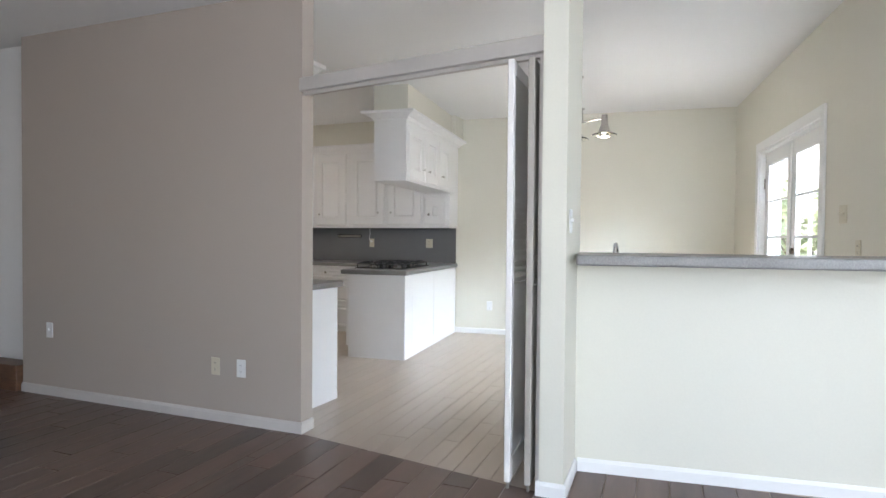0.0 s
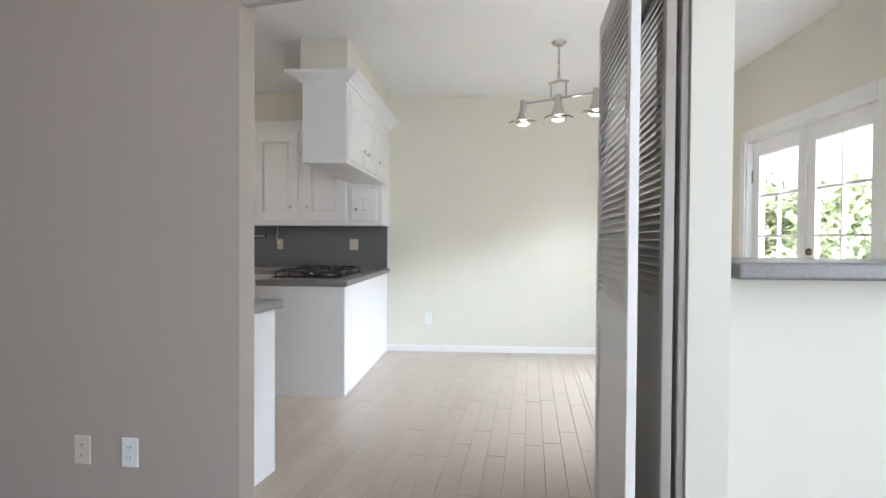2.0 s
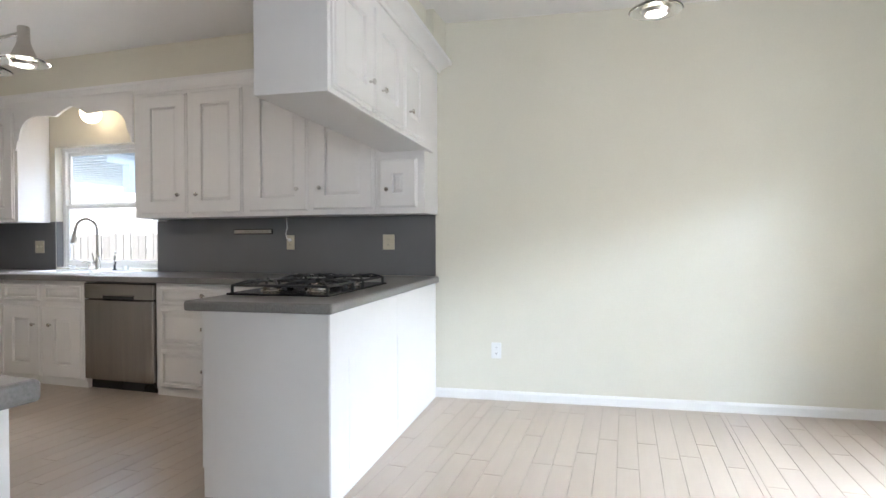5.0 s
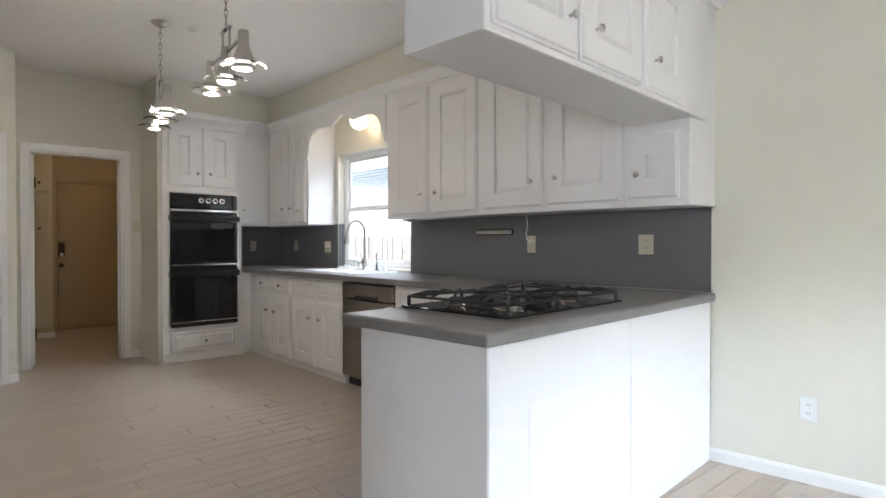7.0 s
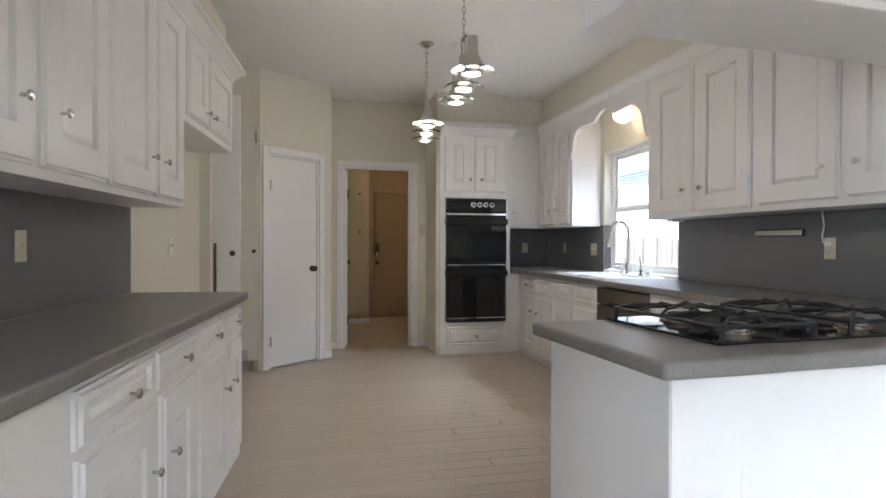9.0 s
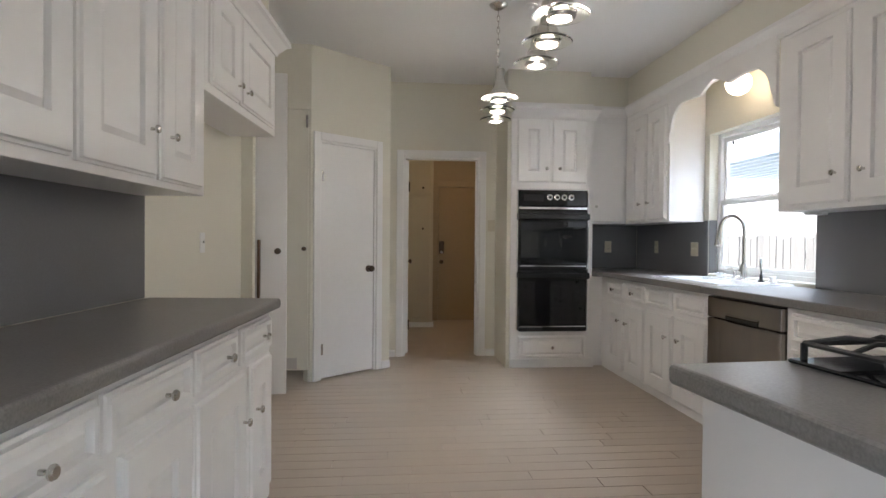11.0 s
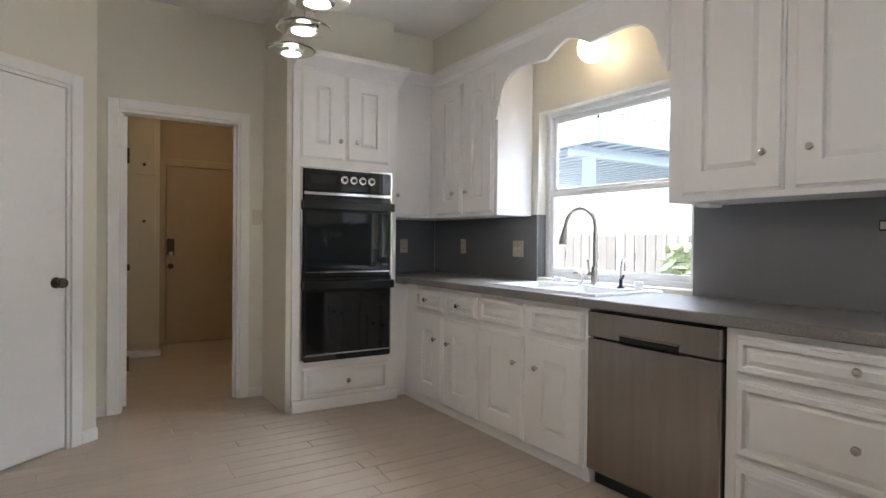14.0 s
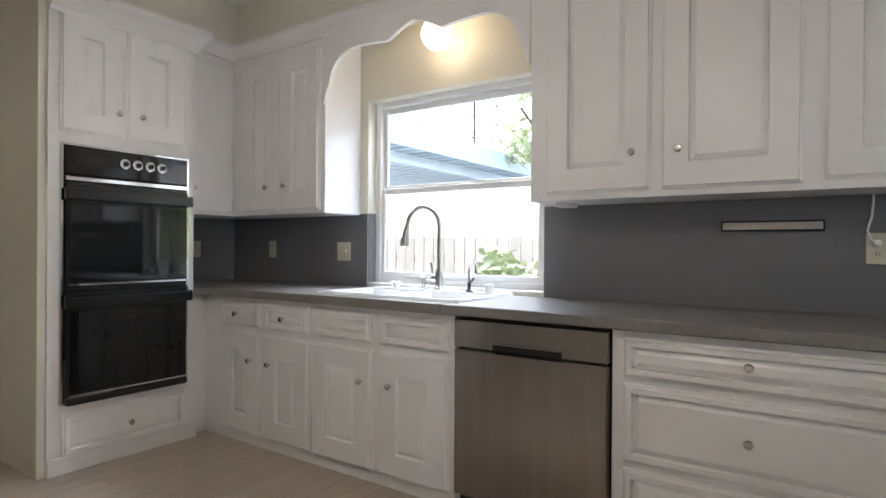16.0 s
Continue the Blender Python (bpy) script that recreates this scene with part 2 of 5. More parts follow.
def facing(x, y, turn):
    """Local u along a front, v out of it, z up; turn 0: the front faces +y."""
    return Matrix.Translation((x, y, 0)) @ Matrix.Rotation(radians(turn), 4, "Z")


def south(x, y):
    # u runs +x, v runs -y
    return Matrix(((1, 0, 0, x), (0, -1, 0, y), (0, 0, 1, 0), (0, 0, 0, 1)))


def north(x, y):
    # u runs +x, v runs +y
    return Matrix(((1, 0, 0, x), (0, 1, 0, y), (0, 0, 1, 0), (0, 0, 0, 1)))


def east(x, y):
    # u runs +y, v runs +x
    return Matrix(((0, 1, 0, x), (1, 0, 0, y), (0, 0, 1, 0), (0, 0, 0, 1)))


def west(x, y):
    # u runs +y, v runs -x
    return Matrix(((0, -1, 0, x), (1, 0, 0, y), (0, 0, 1, 0), (0, 0, 0, 1)))


KNOBS = [(0.006, 0), (0.006, 0.010), (0.0045, 0.014), (0.0065, 0.018), (0.0145, 0.021), (0.0155, 0.026), (0.012, 0.031), (0.0, 0.0325)]


def knob(parent, m, u, v, z, material=None, s=1.0):
    t = m @ Matrix.Translation((u, v, z)) @ Matrix.Rotation(radians(-90), 4, "X") @ Matrix.Diagonal((s, s, s, 1))
    return part("knob", lathe(KNOBS, t, 14), material or NICKEL, parent, "round nickel knob" if material is None else "dark bronze round knob", True)


def door_front(parent, m, u0, u1, z0, z1, ku=None, kz=None, v=0.0, rim=0.10, name="door", knobmat=None):
    d = part(name, panel_front(u0, u1, z0, z1, m @ Matrix.Translation((0, v, 0)), rim=rim), WHITE, parent)
    if ku is not None:
        knob(d, m, ku, v + 0.023, kz, knobmat)
    return d

# ---- structure ----
H = 2.72
NY, WX, EX = 6.605, -7.07, 1.235
LY0, LY1 = 2.60, 2.72
KB = 2.90


def turned(deg, to, fro):
    return Matrix.Translation((*to, 0)) @ Matrix.Rotation(radians(deg), 4, "Z") @ Matrix.Translation((-fro[0], -fro[1], 0))


# the dining side, the half wall, the peninsula and the second run each stand a few degrees off the sink wall
DIN = turned(5.5, (-2.0, 6.59), (-2.0, NY))
HALF = turned(6.5, (0.07, 2.68), (0.07, 2.68))
PEN = turned(4.1, (-1.897, 4.752), (-1.92, 4.73))
SEC = turned(-3.9, (-4.027, 3.559), (-3.965, 3.51))


def wall(name, boxes, material, label, m=I4):
    bm = bmesh.new()
    for b in boxes:
        box(bm, *b, m=m)
    return structure(name, bm, material, label, "wall")


# north wall with the kitchen window's opening
W0, W1, WZ0, WZ1 = -5.74, -4.565, 0.905, 2.02
wall("wall_north", [(WX - 0.15, W0, NY, NY + 0.15, 0, H), (W1, -2.0, NY, NY + 0.15, 0, H), (W0, W1, NY, NY + 0.15, 0, WZ0),
                    (W0, W1, NY, NY + 0.15, WZ1, H)], PAINT, "cream painted wall behind the kitchen counter")
wall("wall_dining", [(-2.02, EX + 0.15, NY, NY + 0.15, 0, H)], PAINT, "cream painted dining area wall", DIN)
# west wall with the doorway to the laundry hall
D0, D1, DZ = 4.193, 4.955, 1.985
wall("wall_west", [(WX - 0.12, WX, 2.4, D0, 0, H), (WX - 0.12, WX, D1, NY, 0, H), (WX - 0.12, WX, D0, D1, DZ, H)], PAINT,
     "cream painted wall with a cased doorway")
# east wall with the french doors
F0, F1, FZ = 3.925, 5.55, 2.055
wall("wall_east", [(EX, EX + 0.15, 2.45, F0, 0, H), (EX, EX + 0.15, F1, NY, 0, H), (EX, EX + 0.15, F0, F1, FZ, H)], PAINT,
     "cream painted dining wall with french doors", DIN)
wall("wall_living", [(-4.14, -1.59, LY0, LY1, 0, H)], LIVING, "cream living room wall, coloured darker for its shade")
wall("wall_kitchen_south", [(-5.35, -1.80, 2.79, KB, 0, H)], PAINT, "cream painted wall behind the second counter", SEC)
wall("wall_closet", [(-5.37, -5.33, 2.0, 2.90, 0, H), (-7.0, -5.37, 2.0, 2.06, 0, H)], PAINT, "cream painted closet wall")
wall("wall_half", [(0.06, 1.62, 2.68, 2.80, 0, 1.088)], PAINT, "cream painted half wall under the bar counter", HALF)
wall("wall_post", [(-0.055, 0.06, 2.31, 2.78, 0, H)], PAINT, "cream painted post beside the opening")
# living room shell
wall("wall_living_west", [(-5.16, -5.0, -3.32, 2.60, 0, H)], LIVING, "cream living room side wall, coloured darker for its shade")
wall("wall_living_south", [(-5.0, -1.6, -3.32, -3.2, 0, H), (2.0, 3.15, -3.32, -3.2, 0, H), (-1.6, 2.0, -3.32, -3.2, 0, 0.4), (-1.6, 2.0, -3.32, -3.2, 2.3, H)],
     LIVING, "cream living room wall with a wide window, coloured darker for shade")
wall("wall_living_east", [(3.0, 3.15, -3.2, -0.9, 0, H), (3.0, 3.15, 1.3, 3.05, 0, H), (3.0, 3.15, -0.9, 1.3, 0, 0.4), (3.0, 3.15, -0.9, 1.3, 2.3, H)],
     LIVING, "cream living room wall with a window, coloured darker for shade")
wall("wall_living_north_east", [(1.62, 3.15, 2.66, 2.80, 0, H)], PAINT, "cream painted wall beside the bar", HALF)
# pantry: an angled wall with its door
PA = Vector((-6.062, 3.425, 0))
PD = Vector((-0.648, 0.762, 0))
PW = Matrix(((PD.x, PD.y, 0, PA.x), (PD.y, -PD.x, 0, PA.y), (0, 0, 1, 0), (0, 0, 0, 1)))   # u along, v into the kitchen
PL0, PL1, PLZ = 0.085, 0.67, 1.965
bm = bmesh.new()
for b in ((0.0, PL0, -0.10, 0, 0, H), (PL1, 0.835, -0.10, 0, 0, H), (PL0, PL1, -0.10, 0, PLZ, H)):
    box(bm, *b, m=PW)
structure("wall_pantry", bm, PAINT, "cream painted angled wall around the pantry door", "wall")
pe = PW @ Vector((0.835, 0, 0))
wall("wall_pantry_return", [(WX, pe.x + 0.0, pe.y - 0.10, pe.y, 0, H)], PAINT, "cream painted return of the pantry wall")
wall("wall_closet_front", [(-6.16, -6.062, KB - 0.1, 3.425, 2.20, H), (-6.16, -6.062, 3.405, 3.425, 0, 2.20)], PAINT, "cream painted wall over the closet door")
# laundry hall
wall("wall_hall", [(-9.85, -9.7, 2.4, 6.2, 0, H), (-9.7, WX - 0.12, 2.4, 2.5, 0, H), (-9.7, WX - 0.12, 6.1, 6.2, 0, H)], TAN, "tan painted laundry hall walls")
structure("ceiling", slab(-9.85, 3.15, -3.32, 7.10, H, H + 0.12), CEIL, "white painted flat ceiling", "ceiling")
structure("floor", slab(-9.85, 3.15, 2.45, 7.0, -0.08, -0.006), GROUT, "grey grout bed under pale wood-look planks", "floor")
structure("floor_living", slab(-5.16, 3.15, -3.32, 2.45, -0.08, -0.006), PALEG, "pale grout bed under dark wood-look planks", "floor")
# soffits over the cabinets
bm = bmesh.new()
for b in ((WX, -1.94, 6.315, NY, 2.42, H), (WX, -6.52, 5.14, 5.90, 2.42, H), (WX, -6.66, 5.90, 6.315, 2.42, H)):
    box(bm, *b)
box(bm, -5.05, -1.80, KB, 3.15, 2.38, H, m=SEC)
box(bm, -2.268, -1.905, 4.765, 6.545, 2.42, H, m=PEN)
structure("soffit", bm, PAINT, "cream painted soffit over the wall cabinets", "soffit")
wall("wall_oven_side", [(WX, -6.515, 5.122, 5.156, 0, H)], PAINT, "cream painted panel beside the wall oven")

# baseboards
BASE = [(0, 0), (0.014, 0), (0.014, 0.052), (0.006, 0.068), (0, 0.068)]


def baseboard(runs, material=TRIM, label="white painted baseboard"):
    bm = bmesh.new()
    for m, u0, u1 in runs:
        prism(BASE, u0, u1, m, bm=bm)
    return structure("baseboard", bm, material, label, "baseboard")


baseboard([(DIN @ south(0, NY), -2.02, EX), (DIN @ west(EX, 0), 2.60, F0 - 0.09), (DIN @ west(EX, 0), F1 + 0.09, NY - 0.014)])
baseboard([(south(0, LY0), -4.14, -1.59 + 0.014), (east(-1.59, 0), LY0, LY1)], SKIRT, "greige painted living room baseboard")
baseboard([(HALF @ south(0, 2.68), 0.074, 1.62), (south(0, 2.31), -0.069, 0.074), (east(0.06, 0), 2.31, 2.665), (west(-0.055, 0), 2.31, 2.78)])
baseboard([(PW, PL1 + 0.07, 0.835), (east(WX, 0), pe.y, D0 - 0.07), (east(WX, 0), D1 + 0.07, 5.12)])
baseboard([(SEC @ north(0, KB), -5.35, -4.02)])

# cased openings
CAS = [(0, 0), (0.02, 0), (0.02, 0.045), (0.012, 0.06), (0, 0.065)]


def casing(name, m, u0, u1, top, w=0.065, jamb=0.0, base="structure"):
    bm = bmesh.new()
    box(bm, u0 - w, u0, 0, 0.018, 0, top + w, 0.004, m)
    box(bm, u1, u1 + w, 0, 0.018, 0, top + w, 0.004, m)
    box(bm, u0, u1, 0, 0.018, top, top + w, 0.004, m)
    if jamb:
        box(bm, u0, u0 + 0.018, -jamb, 0.002, 0, top, 0, m)
        box(bm, u1 - 0.018, u1, -jamb, 0.002, 0, top, 0, m)
        box(bm, u0 + 0.018, u1 - 0.018, -jamb, 0.002, top - 0.018, top, 0, m)
        box(bm, u0 + 0.018, u0 + 0.03, -jamb * 0.7, -jamb * 0.45, 0, top - 0.018, 0, m)
        box(bm, u1 - 0.03, u1 - 0.018, -jamb * 0.7, -jamb * 0.45, 0, top - 0.018, 0, m)
    return structure(name, bm, TRIM, "white painted door casing", "trim")


casing("trim_hall_door", east(WX, 0), D0, D1, DZ, jamb=0.12)
casing("trim_pantry_door", PW, PL0, PL1, PLZ, jamb=0.10)
casing("trim_french_door", DIN @ west(EX, 0), F0, F1, FZ, w=0.085, jamb=0.15)


def door_knob(parent, m, u, v, z, s=1.0):
    t = m @ Matrix.Translation((u, v, z)) @ Matrix.Rotation(radians(-90), 4, "X") @ Matrix.Diagonal((s, s, s, 1))
    prof = [(0.030, 0), (0.030, 0.006), (0.012, 0.010), (0.011, 0.030), (0.022, 0.036), (0.028, 0.048), (0.024, 0.060), (0.0, 0.066)]
    return part("door_knob", lathe(prof, t, 18), BRONZE, parent, "dark bronze round door knob", True)


def hinge(parent, m, u, z, v=0.0):
    bm = tube([(u, v + 0.006, z - 0.045), (u, v + 0.006, z + 0.045)], 0.006, 8, m=m)
    box(bm, u, u + 0.02, v, v + 0.003, z - 0.045, z + 0.045, 0, m)
    return part("hinge", bm, NICKEL, parent)


# pantry door, closed
pd = thing("door_1", PW @ Vector(((PL0 + PL1) / 2, 0, 0)), "white flush pantry door closed in an angled wall", "door")
part("leaf", slab(PL0 + 0.021, PL1 - 0.021, -0.045, -0.008, 0.012, PLZ - 0.021, 0.002, PW), TRIM, pd)
door_knob(pd, PW, PL1 - 0.075, -0.008, 0.905)
for z in (0.25, 1.68):
    hinge(pd, PW, PL0 + 0.02, z, -0.008)
# hall door, open into the laundry hall
hd = thing("door_2", (WX - 0.1, D0 + 0.03, 0), "white door standing open into the laundry hall", "door")
part("leaf", slab(WX - 0.86, WX - 0.125, D0 + 0.022, D0 + 0.058, 0.012, DZ - 0.022, 0.002), TRIM, hd)
door_knob(hd, north(0, 0), WX - 0.80, D0 + 0.058, 0.92)
for z in (0.3, 1.7):
    part("hinge", tube([(WX - 0.118, D0 + 0.064, z - 0.05), (WX - 0.118, D0 + 0.064, z + 0.05)], 0.007, 8), BRONZE, hd)
# back door at the end of the hall
BD = Matrix.Translation((-0.2, 0.115, 0))
bd = thing("back_door", (-9.68, 5.175, 0), "tan painted flush back door with keypad lock, closed", "door")
part("leaf", slab(-9.50, -9.455, 4.66, 5.50, 0.01, 1.93, 0.003, BD), TAN, bd)
bm = bmesh.new()
box(bm, -9.50, -9.44, 4.58, 4.655, 0, 2.01, 0.004, BD)
box(bm, -9.50, -9.44, 5.505, 5.58, 0, 2.01, 0.004, BD)
box(bm, -9.50, -9.435, 4.655, 5.505, 1.935, 2.01, 0.004, BD)
part("frame", bm, TAN, bd)
part("keypad", slab(-9.455, -9.42, 4.67, 4.74, 0.97, 1.15, 0.008, BD), BRONZE, bd, "bronze keypad lock")
door_knob(bd, BD @ east(0, 0), 4.705, -9.455, 0.85)
part("thumb_turn", lathe([(0.022, 0), (0.022, 0.012), (0.0, 0.016)], BD @ east(0, 0) @ Matrix.Translation((4.705, -9.42, 0.99)) @ Matrix.Rotation(radians(-90), 4, "X"), 14), NICKEL, bd, "", True)
# hall closet
HCL = Matrix.Translation((-0.21, 0.12, 0))
hc = thing("hall_closet", (-9.3, 3.7, 0), "cream painted tall closet with two doors in the laundry hall", "closet")
part("body", slab(-9.48, -8.86, 2.52, 4.53, 0.06, H - 0.01, 0, HCL), HCLOSET, hc)
part("plinth", slab(-9.46, -8.80, 2.52, 4.54, 0.0, 0.058, 0.004, HCL), TRIM, hc)
for z0, z1, kz in ((0.12, 1.70, 1.315), (1.76, 2.55, 1.86)):
    for y0, y1 in ((3.98, 4.49), (3.44, 3.95)):
        d = part("door", slab(-8.858, -8.838, y0, y1, z0, z1, 0.004, HCL), HCLOSET, hc)
        knob(d, HCL @ east(0, 0), y1 - 0.10, -8.838, kz, BRONZE)

# closet beside the pantry: a tall leaf standing open, and a closed one
cl = thing("closet_door", (-5.5, 2.85, 0), "tall white flush closet door standing open beside the refrigerator space", "door")
CM = Matrix.Translation((-5.53, 3.325, 0)) @ Matrix.Rotation(radians(4), 4, "Z")
part("leaf", slab(-0.036, 0.0, -0.50, 0, 0.05, 2.33, 0.003, CM), WHITE, cl)
cm2 = CM @ Matrix(((0, 1, 0, 0), (1, 0, 0, 0), (0, 0, 1, 0), (0, 0, 0, 1)))
door_knob(cl, cm2, -0.06, 0.0, 1.07, 0.75)
door_knob(cl, CM @ Matrix(((0, -1, 0, 0), (1, 0, 0, 0), (0, 0, 1, 0), (0, 0, 0, 1))), -0.06, 0.036, 1.07, 0.75)
c2 = thing("closet_door", (-6.04, 3.1, 0), "cream flush closet door, closed, with bronze knob", "door")
part("leaf", slab(-6.10, -6.064, KB - 0.02, 3.403, 0.10, 2.195, 0.002), PAINT, c2)
door_knob(c2, east(0, 0), 3.372, -6.064, 1.08, 0.6)
part("hinge", slab(-6.064, -6.050, 3.385, 3.399, 2.05, 2.15), NICKEL, c2)
part("kick_plate", slab(-6.064, -6.060, 3.10, 3.32, 0.11, 0.20), GREIGE, c2, "grey patch at the foot of the door")

al = slab(-5.36, -5.30, KB, 2.98, 0, 2.10, 0.003, SEC)
structure("trim_alcove", al, PAINT, "cream painted board at the end of the refrigerator space", "trim")
ds = thing("door_edge", SEC @ Vector((-5.40, 2.99, 0)), "brown wooden door edge with a steel strike in the closet gap", "door edge")
part("stile", slab(-5.42, -5.39, 2.983, 3.0, 0.0, 1.15, 0.002, SEC), WOODBROWN, ds)
part("strike_plate", slab(-5.391, -5.386, 2.985, 2.998, 0.58, 0.66, 0, SEC), NICKEL, ds, "steel strike plate")

# header beam and the folded louvre doors
HL, HR = Vector((-1.60, 2.578, 0)), Vector((-0.055, 2.32, 0))
hv = (HR - HL).normalized()
HM = Matrix(((hv.x, -hv.y, 0, HL.x), (hv.y, hv.x, 0, HL.y), (0, 0, 1, 0), (0, 0, 0, 1)))
bm = slab(0, (HR - HL).length, 0, 0.09, 2.095, 2.175, 0.004, HM)
box(bm, 0.01, (HR - HL).length - 0.01, 0.03, 0.06, 2.075, 2.095, 0, HM)
structure("trim_header", bm, GREIGE, "greige painted header beam with a door track", "beam")
structure("trim_jamb", slab(-0.077, -0.055, 2.33, 2.39, 0, 2.075, 0.003), GREIGE, "greige painted jamb strip on the post", "trim")


def louvre_leaf(parent, m, paint, w=0.69, top=2.07, foot=0.035):
    leaf = new("leaf", None)
    leaf.parent = parent
    ORIGIN[leaf.name] = ORIGIN[parent.name]
    st = 0.045
    for u in (0, w - st):
        part("stile", slab(u, u + st, 0, 0.03, foot, top, 0.003, m), paint, leaf)
    for z0, z1 in ((foot, foot + 0.11), (0.87, 0.99), (top - 0.07, top)):
        part("rail", slab(st, w - st, 0.001, 0.029, z0, z1, 0.003, m), paint, leaf)
    part("lower_panel", slab(st, w - st, 0.010, 0.020, foot + 0.11, 0.87, 0, m), paint, leaf)
    first = None
    n = 38
    for i in range(n):
        z = 0.995 + (top - 0.07 - 1.0) * (i + 0.5) / n
        t = m @ Matrix.Translation((w / 2, 0.015, z)) @ Matrix.Rotation(radians(-54), 4, "X")
        if first is None:
            first = slab(-(w / 2 - st), w / 2 - st, -0.0185, 0.0185, -0.0022, 0.0022)
            shaded(first, False)
            me = bpy.data.meshes.new("slat")
            first.to_mesh(me)
            first.free()
            me.materials.append(paint)
        s = new("slat", me)
        s.parent = leaf
        s.matrix_local = Matrix.Translation(-ORIGIN[parent.name]) @ t
    part("roller", lathe([(0.008, 0), (0.008, foot), (0.0, foot + 0.001)], m @ Matrix.Translation((0.02, 0.015, 0)), 10), NICKEL, leaf)
    return leaf


bf = thing("bifold_door", (-0.2, 2.5, 0), "white and taupe louvred bifold doors folded open against the post", "door")


def along(p, q):
    d = (Vector(q) - Vector(p)).normalized()
    return Matrix(((d.x, -d.y, 0, p[0]), (d.y, d.x, 0, p[1]), (0, 0, 1, 0), (0, 0, 0, 1)))


louvre_leaf(bf, along((-0.195, 2.31, 0), (-0.205, 3.00, 0)), LOUVRE)
# the inner leaf takes the darker base colour
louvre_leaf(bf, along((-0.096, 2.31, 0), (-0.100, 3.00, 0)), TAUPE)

# ---- cabinets ----
CROWN = [(0, 2.335), (0.012, 2.335), (0.018, 2.36), (0.045, 2.40), (0.052, 2.405), (0.052, 2.425), (0, 2.425)]
CT = 0.885      # counter top height
CU = 0.84       # underside


def base_unit(name, m, u0, u1, depth, fronts, label, group="base cabinets", toe=0.05, back=0.0):
    """Carcass behind the front plane v=0, with doors and drawers: (kind, u0, u1, z0, z1, knob u, knob z)."""
    e = thing(name, m @ Vector(((u0 + u1) / 2, -depth / 2, 0)), label, "cabinet", group)
    part("body", slab(u0, u1, -depth, 0, toe, CU - 0.002, 0, m), WHITE, e)
    part("toe_kick", slab(u0, u1, -depth, 0.004 - back, 0, toe, 0, m), WHITE, e)
    for kind, a, b, z0, z1, ku, kz in fronts:
        door_front(e, m, a, b, z0, z1, ku, kz, rim=0.105 if kind == "door" else (0.03 if kind == "drawer" else 0), name="drawer" if kind != "door" else "door")
    return e


# north base run
NF = south(0, 6.03)
base_unit("base_cabinet", NF, -6.534, -5.605, 0.57, [
    ("drawer", -6.36, -6.013, 0.672, 0.808, -6.195, 0.743), ("drawer", -5.975, -5.627, 0.672, 0.808, -5.797, 0.74),
    ("door", -6.36, -6.01, 0.065, 0.64, -6.072, 0.488), ("door", -5.975, -5.615, 0.065, 0.64, -5.91, 0.482)],
    "white painted base cabinet with two doors and two drawers", back=0.012)
base_unit("sink_cabinet", NF, -5.603, -4.715, 0.57, [
    ("drawer", -5.59, -5.187, 0.672, 0.808, None, None), ("drawer", -5.136, -4.743, 0.672, 0.808, None, None),
    ("door", -5.59, -5.185, 0.065, 0.64, -5.238, 0.485), ("door", -5.135, -4.744, 0.065, 0.64, -5.058, 0.487)],
    "white painted sink cabinet with two panelled doors", back=0.012)
base_unit("drawer_cabinet", NF, -4.032, -2.64, 0.57, [
    ("drawer", -3.988, -3.185, 0.672, 0.812, -3.585, 0.755), ("drawer", -3.988, -3.185, 0.37, 0.648, -3.585, 0.515),
    ("drawer", -3.988, -3.185, 0.065, 0.345, -3.585, 0.21)], "white painted cabinet with three wide drawers", back=0.012)
# west corner filler base
wf = thing("corner_cabinet", (-6.7, 5.97, 0), "white painted corner base cabinet", "cabinet", "base cabinets")
part("body", slab(WX + 0.004, -6.535, 5.925, 6.595, 0.05, CU - 0.002), WHITE, wf)
part("toe_kick", slab(WX + 0.004, -6.56, 5.925, 6.595, 0, 0.05), WHITE, wf)

# dishwasher
dw = thing("dishwasher", (-4.37, 6.3, 0), "stainless steel dishwasher under the grey counter", "dishwasher")
part("tub", slab(-4.71, -4.035, 6.05, 6.595, 0.10, CU - 0.012), BLACK, dw)
part("door", slab(-4.703, -4.040, 6.0, 6.048, 0.085, 0.702, 0.006), STEEL, dw)
part("control_strip", slab(-4.703, -4.040, 6.0, 6.048, 0.707, 0.829, 0.005), STEEL, dw, "stainless control strip with pocket handle")
part("pocket_handle", slab(-4.515, -4.215, 5.996, 6.005, 0.708, 0.733, 0.003), BLACK, dw, "dark pocket handle")
part("handle_lip", slab(-4.515, -4.215, 5.992, 6.002, 0.733, 0.741, 0.002), STEEL, dw, "bright steel lip over the pocket handle")
part("toe_kick", slab(-4.71, -4.035, 6.07, 6.12, 0, 0.098), BLACK, dw)

# peninsula
pn = thing("peninsula_cabinet", (-2.22, 5.6, 0), "white painted peninsula cabinet under the cooktop", "cabinet", "base cabinets")
part("body", slab(-2.52, -1.91, 4.725, 6.555, 0.0, CU - 0.002, 0.003, PEN), WHITE, pn)
part("side_panel", slab(-1.9095, -1.907, 4.728, 5.642, 0.004, 0.835, 0, PEN), WHITE, pn)
part("side_panel", slab(-1.9095, -1.907, 5.646, 6.55, 0.004, 0.835, 0, PEN), WHITE, pn)
part("inner_side", slab(-2.58, -2.522, 4.80, 6.0, 0.10, CU - 0.004, 0, PEN), WHITE, pn)

bm = bmesh.new()
